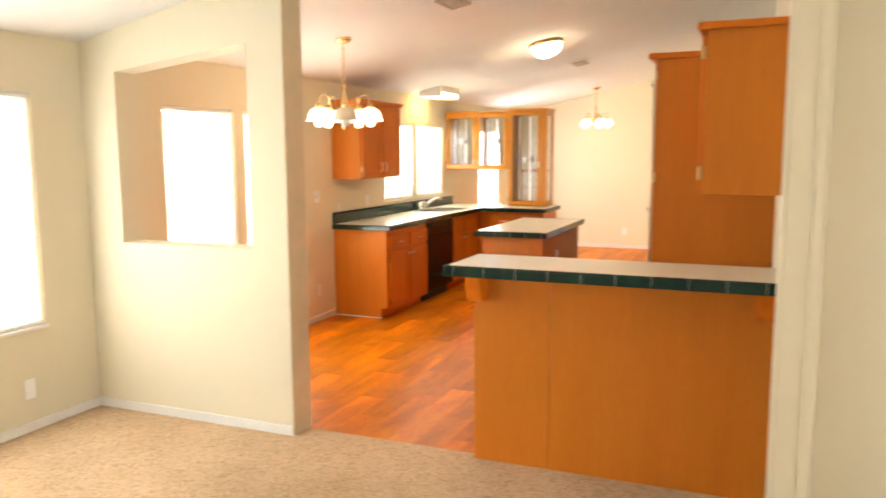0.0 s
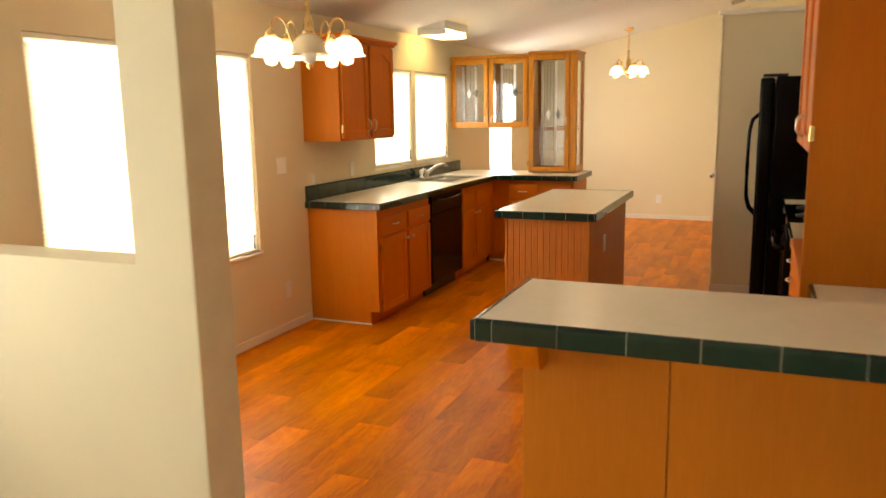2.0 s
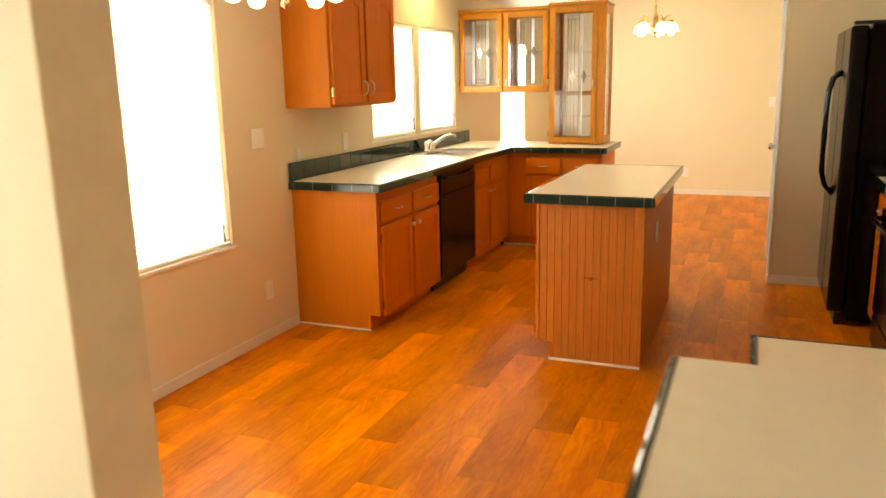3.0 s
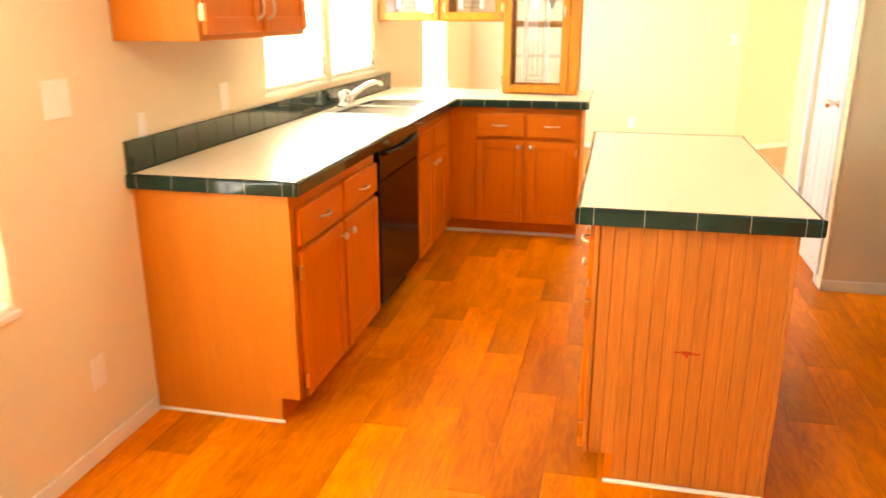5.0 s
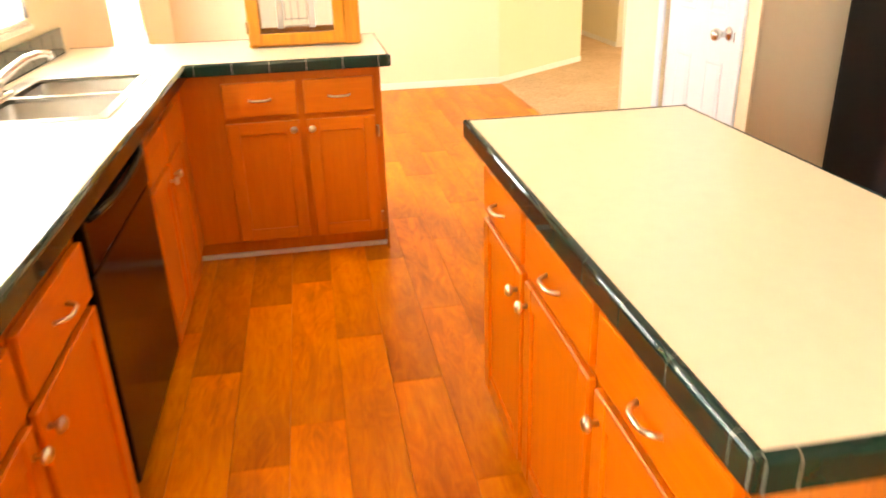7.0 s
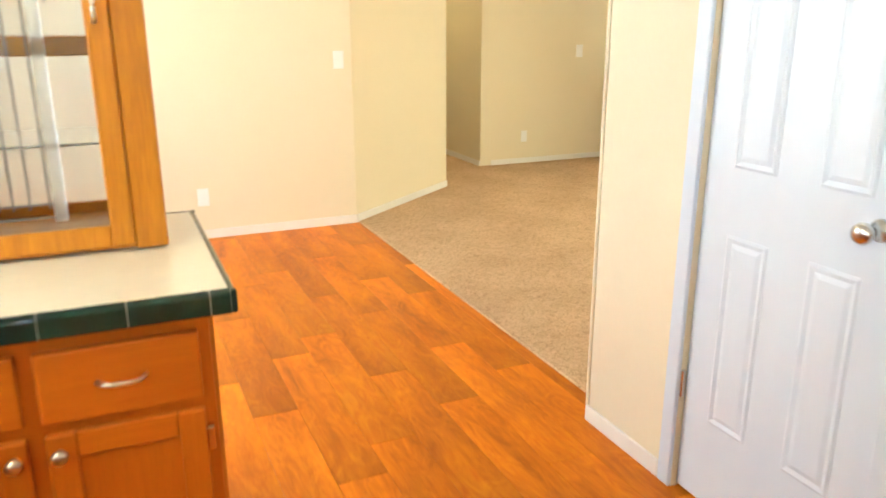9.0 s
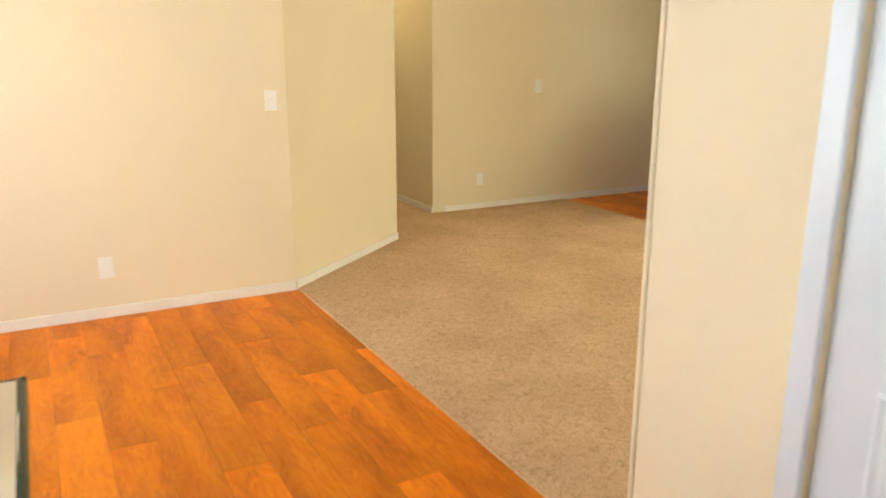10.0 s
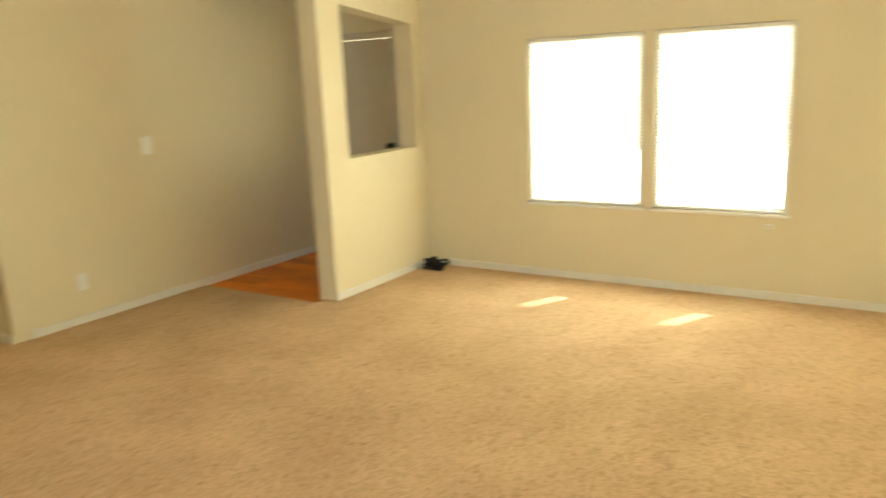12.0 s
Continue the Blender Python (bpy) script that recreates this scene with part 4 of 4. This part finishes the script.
# ---------- kitchen east side ----------
c = thing("corner_wall_cabinet", (3.78, 3.9, 1.42), "honey oak wall cabinet above the bar counter", "cabinet")
part("body", one(3.63, 3.94, 3.60, 4.83, 1.42, 2.10, 0.002), OAKP, c)
f = Face("x", 3.63, -1)
add_door(f, 3.62, 4.21, 1.44, 2.08, c, hinge=3.612, pull=(4.18, 1.53))
add_door(f, 4.23, 4.81, 1.44, 2.08, c, pull=(4.26, 1.53))
part("crown_moulding", one(3.59, 3.94, 3.57, 4.83, 2.10, 2.13, 0.008, 2), OAKY, c)

HY0, HY1 = 4.84, 5.90
c = thing("hutch_cabinet", (3.6, 5.37, 0), "tall honey oak hutch with doors, an open niche and drawers", "cabinet")
part("side_panel", one(3.27, 3.94, HY0, HY0 + 0.02, 0.0, 2.13, 0.002), OAKP, c)
part("side_panel", one(3.60, 3.94, HY1 - 0.02, HY1, 0.91, 2.13, 0.002), OAKP, c)
part("upper_body", one(3.29, 3.94, HY0 + 0.02, HY1, 1.36, 2.13, 0.002), OAKP, c)
part("niche_back", one(3.90, 3.94, HY0 + 0.02, HY1 - 0.02, 0.91, 1.36), OAKP, c)
part("base_body", one(3.30, 3.94, HY0 + 0.02, HY1, 0.10, 0.87, 0.002), OAKV, c)
part("plinth", one(3.37, 3.94, HY0 + 0.02, HY1, 0.0, 0.10), DARKW, c)
part("base_top", one(3.27, 3.94, HY0 + 0.02, HY1, 0.87, 0.91, 0.005), OAKY, c)
f = Face("x", 3.29, -1)
add_door(f, HY0 + 0.01, 5.36, 1.38, 2.11, c, hinge=HY0 + 0.005, pull=(5.33, 1.47))
add_door(f, 5.38, HY1 - 0.01, 1.38, 2.11, c, pull=(5.41, 1.47))
f = Face("x", 3.30, -1)
for a0, a1 in ((HY0 + 0.02, 5.36), (5.38, HY1 - 0.01)):
    for z0, z1 in ((0.66, 0.85), (0.40, 0.63), (0.13, 0.37)):
        add_drawer(f, a0, a1, z0, z1, c)
part("crown_moulding", one(3.23, 3.94, HY0 - 0.03, HY1 + 0.02, 2.13, 2.165, 0.01, 2), OAKY, c)

# range
RY0, RY1 = 6.475, 7.235
c = thing("kitchen_range", (3.6, 6.855, 0), "black freestanding electric range with a curved oven handle", "stove")
part("body", one(3.30, 3.92, RY0, RY1, 0.05, 0.905, 0.004), BLACK, c)
part("cooktop", one(3.27, 3.92, RY0, RY1, 0.905, 0.925, 0.006, 2), BLACK, c)
part("oven_door", one(3.262, 3.30, RY0 + 0.01, RY1 - 0.01, 0.24, 0.80, 0.01, 2), BLACK, c)
part("oven_handle", tube(bmesh.new(), [(3.262, RY0 + 0.06, 0.75), (3.215, RY0 + 0.09, 0.755), (3.21, 6.855, 0.755), (3.215, RY1 - 0.09, 0.755), (3.262, RY1 - 0.06, 0.75)], 0.013), BLACK, c, smooth=True)
part("storage_drawer", one(3.265, 3.30, RY0 + 0.01, RY1 - 0.01, 0.07, 0.225, 0.008, 2), BLACK, c)
part("backguard", one(3.86, 3.93, RY0, RY1, 0.925, 1.08, 0.012, 2), BLACK, c)
for bx, by, br in ((3.42, 6.665, 0.1), (3.42, 7.045, 0.085), (3.70, 6.665, 0.085), (3.70, 7.045, 0.1)):
    part("burner", lathe(bmesh.new(), [(br, 0), (br, 0.006), (br * 0.8, 0.012), (br * 0.5, 0.009), (0.0001, 0.008)], (bx, by, 0.925), 20), BLACKM, c, smooth=True)
# counters on both sides of the range
worktop("range_side_countertop", [(3.28, 3.94, 7.245, 7.66)], CT, [(3.28, 7.66), (3.28, 7.245)], [(-1, 0)], "cream laminate counter between range and fridge")
c = base_carcass("range_side_cabinet", "honey oak base cabinet between range and fridge", 3.32, 3.94, 7.245, 7.66, "w")
f = Face("x", 3.32, -1)
add_drawer(f, 7.265, 7.64, 0.668, 0.82, c)
add_door(f, 7.265, 7.64, 0.105, 0.645, c, (7.295, 0.597))
worktop("hutch_side_countertop", [(3.28, 3.94, 5.91, 6.465)], CT, [(3.28, 6.465), (3.28, 5.91)], [(-1, 0)], "cream laminate counter between hutch and range")
c = base_carcass("drawer_cabinet", "honey oak drawer cabinet between hutch and range", 3.32, 3.94, 5.91, 6.465, "w")
for z0, z1 in ((0.668, 0.82), (0.40, 0.64), (0.13, 0.37)):
    add_drawer(f, 5.93, 6.445, z0, z1, c)

# refrigerator
c = thing("refrigerator", (3.5, 8.1, 0), "black side-by-side refrigerator with long bowed handles", "refrigerator")
part("body", one(3.19, 3.92, 7.69, 8.57, 0.03, 1.755, 0.006), BLACK, c)
d1 = part("freezer_door", one(3.085, 3.18, 7.695, 8.08, 0.08, 1.75, 0.022, 3), BLACK, c)
d2 = part("fridge_door", one(3.085, 3.18, 8.09, 8.565, 0.08, 1.75, 0.022, 3), BLACK, c)
for a, dd in ((8.03, d1), (8.14, d2)):
    part("handle", tube(bmesh.new(), [(3.09, a, 0.75), (3.045, a, 0.80), (3.025, a, 0.88), (3.022, a, 1.10), (3.025, a, 1.38), (3.045, a, 1.46), (3.09, a, 1.50)], 0.014), BLACK, dd, smooth=True)
part("hinge_cover", one(3.10, 3.26, 7.70, 7.78, 1.755, 1.775, 0.006, 2), BLACKM, c)
part("toe_grille", one(3.13, 3.17, 7.70, 8.56, 0.0, 0.075, 0.004), BLACKM, c)

# ---------- doors ----------
def panel_door(name, x, side, y0, y1, z1, hinge_y, knob_y, label, paint, knob_mat, panels=True):
    """A moulded door with raised panels, in its casing."""
    dr = thing(name, (x, (y0 + y1) / 2, 0), label, "door", kind="structure")
    xs = sorted((x + side * -0.016, x + side * -0.052))
    slab = one(*xs, y0 + 0.004, y1 - 0.004, 0.012, z1 - 0.004, 0.002)
    leaf = part("door_leaf", slab, paint, dr)
    if panels:
        hw = 0.145
        for ya in (y0 + 0.113, y1 - 0.108 - hw):
            for za, zb in ((0.28, 0.855), (1.04, 1.60), (1.70, 1.90)):
                bm = bmesh.new()
                xf = x + side * -0.016
                rings = []
                for inset, rise in ((0.0, -0.003), (0.0, 0.0015), (0.008, 0.005), (0.02, 0.0008), (0.034, 0.0042)):
                    rings.append([bm.verts.new((xf + side * rise, p_, q_)) for p_, q_ in ((ya + inset, za + inset), (ya + hw - inset, za + inset), (ya + hw - inset, zb - inset), (ya + inset, zb - inset))])
                for p_, q_ in zip(rings, rings[1:]):
                    for k in range(4):
                        bm.faces.new((p_[k], p_[(k + 1) % 4], q_[(k + 1) % 4], q_[k]))
                bm.faces.new(rings[-1])
                bm.faces.new(rings[0])
                part("raised_panel", bm, paint, leaf)
    cw = 0.055
    bm = bmesh.new()
    xs = sorted((x - side * 0.002, x + side * 0.014))
    box(bm, *xs, y0 - cw, y0, 0, z1 + cw, 0.004)
    box(bm, *xs, y1, y1 + cw, 0, z1 + cw, 0.004)
    box(bm, *xs, y0, y1, z1, z1 + cw, 0.004)
    part("casing", bm, paint, dr)
    s = side
    xf = x + s * -0.012
    prof_ = [(0.027, 0.0), (0.025, s * 0.005), (0.014, s * 0.010), (0.013, s * 0.028), (0.016, s * 0.038), (0.023, s * 0.048), (0.025, s * 0.058), (0.021, s * 0.068), (0.010, s * 0.072), (0.0001, s * 0.0725)]
    part("door_knob", lathe(bmesh.new(), prof_, (xf, knob_y, 0.975), 20, "x"), knob_mat, leaf, smooth=True)
    part("latch_plate", one(*sorted((x - s * 0.003, x + s * 0.0155)), knob_y - (0.091 if panels else 0.1), knob_y - (0.085 if panels else 0.095), 0.955, 0.992, 0.001), SMOKE, dr)
    for z in (0.36, 1.85):
        part("hinge", one(*sorted((xf, xf + s * 0.016)), hinge_y - 0.006, hinge_y + 0.006, z - 0.045, z + 0.045, 0.003), KNOBM, leaf)
    return dr


panel_door("door_1", PX, -1, PD0, PD1, PDH, PD1 - 0.004, PD0 + 0.085, "white six-panel pantry door with a nickel knob, closed", DOORW, KNOBM)
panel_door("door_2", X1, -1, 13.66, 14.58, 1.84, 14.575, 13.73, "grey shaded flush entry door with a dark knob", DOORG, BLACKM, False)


# ---------- lamps ----------
def chandelier(x, y, zc, drop, arms, scale, label, power, dead=-1):
    c = thing("chandelier", (x, y, zc), label, "chandelier", "brass chandeliers")
    zb = zc - drop
    part("ceiling_canopy", lathe(bmesh.new(), [(0.065, 0.012), (0.065, -0.008), (0.05, -0.025), (0.015, -0.04), (0.0001, -0.042)], (x, y, zc), 20), BRASS, c, smooth=True)
    ch = bmesh.new()
    n = int((drop - 0.2) / 0.035)
    for i in range(n):
        z = zc - 0.04 - i * (drop - 0.22) / n
        lk = 0.013
        pts = []
        for k in range(9):
            a = 2 * math.pi * k / 8
            o = (lk * math.cos(a), 0) if i % 2 else (0, lk * math.cos(a))
            pts.append((x + o[0], y + o[1], z - 0.018 + 0.022 * math.sin(a)))
        tube(ch, pts, 0.0028, 5)
    part("chain", ch, BRASS, c)
    part("stem", lathe(bmesh.new(), [(0.010, 0.24), (0.016, 0.20), (0.010, 0.17), (0.024, 0.13), (0.030, 0.08), (0.026, 0.04), (0.036, 0.01), (0.055, -0.02), (0.05, -0.045), (0.022, -0.07), (0.014, -0.09), (0.02, -0.105), (0.0001, -0.125)],
                       (x, y, zb), 18), BRASS, c, smooth=True)
    R = 0.205 * scale
    route = ((0.03, 0.0), (0.055, -0.012), (0.085, 0.005), (0.105, 0.05), (0.115, 0.09), (0.13, 0.122), (0.152, 0.14), (0.178, 0.137), (0.197, 0.112), (0.205, 0.05))
    for i in range(arms):
        a = 2 * math.pi * (i + 0.194) / arms
        ca, sa = math.cos(a), math.sin(a)
        pts = [(x + ca * r * scale, y + sa * r * scale, zb + h * scale) for r, h in route]
        arm = part("arm", tube(bmesh.new(), pts, 0.006, 8), BRASS, c, smooth=True)
        px, py = x + ca * R, y + sa * R
        part("socket_cup", lathe(bmesh.new(), [(0.010, 0.07), (0.024, 0.055), (0.032, 0.034)], (px, py, zb + 0.01), 14), BRASS, arm, smooth=True)
        s = scale
        sh = bmesh.new()
        lathe(sh, [(0.028 * s, 0.040), (0.050 * s, 0.033), (0.069 * s, 0.013), (0.081 * s, -0.016), (0.086 * s, -0.046), (0.098 * s, -0.054), (0.097 * s, -0.058), (0.083 * s, -0.051), (0.077 * s, -0.018), (0.065 * s, 0.009), (0.047 * s, 0.028), (0.024 * s, 0.036)], (px, py, zb), 24)
        for v in sh.verts:
            rr = math.hypot(v.co.x - px, v.co.y - py)
            if rr > 0.090 * s:
                k = 1 + 0.04 * math.cos(8 * math.atan2(v.co.y - py, v.co.x - px))
                v.co.x, v.co.y = px + (v.co.x - px) * k, py + (v.co.y - py) * k
        o = part("shade", sh, DIMGLASS if i == dead else SHADE, arm, "unlit cream glass shade" if i == dead else "lit white scalloped glass shade", True)
        o.visible_shadow = False
        b_ = part("bulb", lathe(bmesh.new(), [(0.012, 0), (0.018, -0.02), (0.033, -0.055), (0.037, -0.075), (0.028, -0.096), (0.0001, -0.106)], (px, py, zb), 14), PLAST if i == dead else SHADE, arm, smooth=True)
        b_.visible_shadow = False
    bulb(x, y, zb - 0.06, power)
    return c


chandelier(0.875, 5.40, ceil_z(0.875), 0.562, 5, 1.0, "brass five-arm chandelier, four glass shades lit and one dark", 58, 4)
chandelier(1.45, 12.2, ceil_z(1.45), 0.52, 5, 0.9, "small brass chandelier with lit shades over the breakfast end", 19)

tilt = math.atan(SLOPE)
dl = thing("ceiling_dome_light", (1.855, 7.655, ceil_z(1.855)), "round brass-rimmed dome ceiling light, switched on", "ceiling light")
o = part("rim", lathe(bmesh.new(), [(0.165, 0.0), (0.17, -0.02), (0.15, -0.035), (0.14, -0.03)], (1.855, 7.655, ceil_z(1.855)), 28), BRASS, dl, smooth=True)
o2 = part("dome", lathe(bmesh.new(), [(0.155, -0.03), (0.15, -0.07), (0.125, -0.11), (0.075, -0.14), (0.0001, -0.152)], (1.855, 7.655, ceil_z(1.855)), 28), SHADE, dl, smooth=True)
o2.visible_shadow = False
dl.rotation_euler = (0, -tilt, 0)
bulb(1.86, 7.655, ceil_z(1.86) - 0.19, 4, (1.0, 0.78, 0.52))

hl = thing("hall_ceiling_light", (4.3, 15.5, ceil_z(4.3)), "round dome light on the hall ceiling, switched on", "ceiling light")
part("rim", lathe(bmesh.new(), [(0.165, 0.02), (0.17, -0.02), (0.15, -0.035), (0.14, -0.03)], (4.3, 15.5, ceil_z(4.3)), 28), BRASS, hl, smooth=True)
part("dome", lathe(bmesh.new(), [(0.155, -0.03), (0.15, -0.07), (0.125, -0.11), (0.075, -0.14), (0.0001, -0.152)], (4.3, 15.5, ceil_z(4.3)), 28), SHADE, hl, smooth=True).visible_shadow = False
bulb(4.3, 15.5, ceil_z(4.3) - 0.2, 9, (1.0, 0.78, 0.46))

FX0, FX1, FY0, FY1, FZ = 0.14, 0.42, 8.42, 8.98, 2.245
fl = thing("fluorescent_light", ((FX0 + FX1) / 2, (FY0 + FY1) / 2, FZ), "boxy white fluorescent ceiling light over the sink, lit", "ceiling light")
bm = one(FX0, FX1, FY0, FY1, FZ + 0.05, FZ + 0.08, 0.003)
for v in bm.verts:
    if v.co.z > FZ + 0.065:
        v.co.z = ceil_z(v.co.x) + 0.003
part("housing", bm, PLAST, fl)
part("end_cap", one(FX0, FX1, FY0, FY0 + 0.02, FZ, FZ + 0.05, 0.004), PLAST, fl)
part("end_cap", one(FX0, FX1, FY1 - 0.02, FY1, FZ, FZ + 0.05, 0.004), PLAST, fl)
part("diffuser", one(FX0 + 0.004, FX1 - 0.004, FY0 + 0.02, FY1 - 0.02, FZ + 0.001, FZ + 0.05, 0.012, 2), LENS, fl)


def ceiling_vent(x, y, w, l, label):
    v = thing("ceiling_vent", (x, y, ceil_z(x)), label, "vent", "ceiling vents")
    z = ceil_z(x)
    bm = bmesh.new()
    for a in ((x - w / 2, x + w / 2, y - l / 2, y - l / 2 + 0.02), (x - w / 2, x + w / 2, y + l / 2 - 0.02, y + l / 2), (x - w / 2, x - w / 2 + 0.02, y - l / 2 + 0.02, y + l / 2 - 0.02), (x + w / 2 - 0.02, x + w / 2, y - l / 2 + 0.02, y + l / 2 - 0.02)):
        box(bm, *a, z - 0.014, z + 0.004, 0.003)
    part("frame", bm, VENT, v)
    part("backing", one(x - w / 2 + 0.02, x + w / 2 - 0.02, y - l / 2 + 0.02, y + l / 2 - 0.02, z - 0.003, z + 0.002), BLACKM, v)
    n = 7
    for i in range(n):
        xa = x - w / 2 + 0.03 + i * (w - 0.06) / n
        part("slat", one(xa, xa + 0.012, y - l / 2 + 0.02, y + l / 2 - 0.02, z - 0.011, z - 0.004), VENT, v)
    v.rotation_euler = (0, -tilt, 0)


ceiling_vent(1.81, 9.44, 0.16, 0.32, "small louvred ceiling vent")
ceiling_vent(2.75, 12.35, 0.16, 0.32, "small louvred ceiling vent")
ceiling_vent(1.80, 5.35, 0.16, 0.32, "small louvred ceiling vent")


# ---------- plates on the walls ----------
def plate(name, f, a, z, w, h, label, outlet=True):
    t = thing(name, f.pt(a, z, 0), label, "outlet" if outlet else "switch", "wall outlets" if outlet else "light switches")
    part("cover", f.box(a - w / 2, a + w / 2, z - h / 2, z + h / 2, 0.0, 0.006, 0.0025), PLAST, t)
    if outlet:
        for dz in (-0.02, 0.02):
            part("socket", f.box(a - 0.014, a + 0.014, z + dz - 0.013, z + dz + 0.013, 0.006, 0.009, 0.002), PLAST, t)
    else:
        part("toggle", f.box(a - 0.006, a + 0.006, z - 0.012, z + 0.012, 0.006, 0.014, 0.002), PLAST, t)


W0 = Face("x", 0.0, 1)
plate("light_switch", W0, 6.36, 1.195, 0.115, 0.115, "white double switch plate on the dining wall", False)
plate("wall_outlet", W0, 6.37, 0.30, 0.07, 0.115, "white outlet low on the dining wall")
plate("wall_outlet", W0, 3.22, 0.255, 0.07, 0.115, "white outlet below the carpeted room's window")
plate("wall_outlet", W0, 6.765, 1.062, 0.045, 0.085, "small cream outlet just above the green backsplash")
plate("wall_outlet", W0, 7.365, 1.10, 0.07, 0.115, "cream outlet beside the sink window above the backsplash")
FB = Face("y", 13.0, -1)
plate("light_switch", FB, 2.775, 1.168, 0.075, 0.12, "white switch plate on the breakfast wall", False)
plate("wall_outlet", FB, 1.80, 0.287, 0.075, 0.12, "white outlet low on the breakfast wall")
FE = Face("y", 14.65, -1)
plate("wall_outlet", FE, 5.2, 0.285, 0.07, 0.115, "white outlet low on the entry wall")
plate("light_switch", FE, 5.83, 1.13, 0.08, 0.125, "white switch plate on the entry wall", False)

jk = thing("cable_plate", (X1, 10.78, 0.49), "tiny white cable plate below the living room windows", "outlet")
part("cover", one(X1 - 0.006, X1, 10.755, 10.805, 0.475, 0.505, 0.002), PLAST, jk)
part("stub", lathe(bmesh.new(), [(0.006, 0), (0.006, -0.012), (0.0001, -0.013)], (X1 - 0.006, 10.78, 0.49), 10, "x"), BRASS, jk)

# dark bundle in the living room's corner
bm = bmesh.new()
for k in range(9):
    a = k * 1.1
    cx, cy = 7.33 + 0.03 * math.sin(2.3 * k), 13.23 + 0.045 * math.cos(1.7 * k)
    rx, ry = 0.035 + 0.015 * math.sin(k), 0.05 + 0.02 * math.cos(2 * k)
    tube(bm, [(cx + rx * math.cos(a + j * 0.75), cy + ry * math.sin(a + j * 0.75), 0.022 + 0.007 * k + 0.016 * math.sin(j * 1.1 + k)) for j in range(9)], 0.012, 7)
b_ = part("cable_bundle", bm, BLACKT, None, "", True)
tagged(b_, "black bundle of cable lying on the carpet by the baseboard", "cable")

# ---------- floor planks ----------
PW, PL = 0.1695, 1.03
bm = one(-PW / 2 + 0.0004, PW / 2 - 0.0004, -PL / 2 + 0.0004, PL / 2 - 0.0004, -0.012, 0.0, 0.0005)
pme = bpy.data.meshes.new("plank")
bm.to_mesh(pme)
bm.free()
pme.materials.append(VINYL)
fl0 = tagged(new("floor_vinyl"), "orange-brown wood-look vinyl plank floor", "floor", kind="structure")


def lay(x0, x1, y0, y1):
    """Planks in staggered rows, cut at the area's edges."""
    k0, k1 = math.floor((x0 - 0.79) / PW), math.ceil((x1 - 0.79) / PW)
    for k in range(k0, k1):
        off = (7.77, 7.955, 7.436, 8.13, 7.60, 7.28)[k % 6]
        j0, j1 = math.floor((y0 - off) / PL), math.ceil((y1 - off) / PL)
        for j in range(j0, j1):
            xa, xb = max(0.79 + k * PW, x0), min(0.79 + (k + 1) * PW, x1)
            ya, yb = max(off + j * PL, y0), min(off + (j + 1) * PL, y1)
            if xb - xa < 0.004 or yb - ya < 0.004:
                continue
            if xb - xa > PW - 0.001 and yb - ya > PL - 0.001:
                ob = new("plank", pme)
                ob.location = ((xa + xb) / 2, (ya + yb) / 2, 0)
                ob.parent = fl0
            else:
                hx, hy = (xb - xa) / 2 - 0.0004, (yb - ya) / 2 - 0.0004
                ob = part("plank", one(-hx, hx, -hy, hy, -0.012, 0.0, 0.0005), VINYL)
                ob.location = ((xa + xb) / 2, (ya + yb) / 2, 0)
                ob.parent = fl0


lay(0.0, 2.885, 3.86, 13.0)
lay(2.885, 3.94, 3.86, 8.63)
lay(6.20, 7.5, 13.5, 14.65)
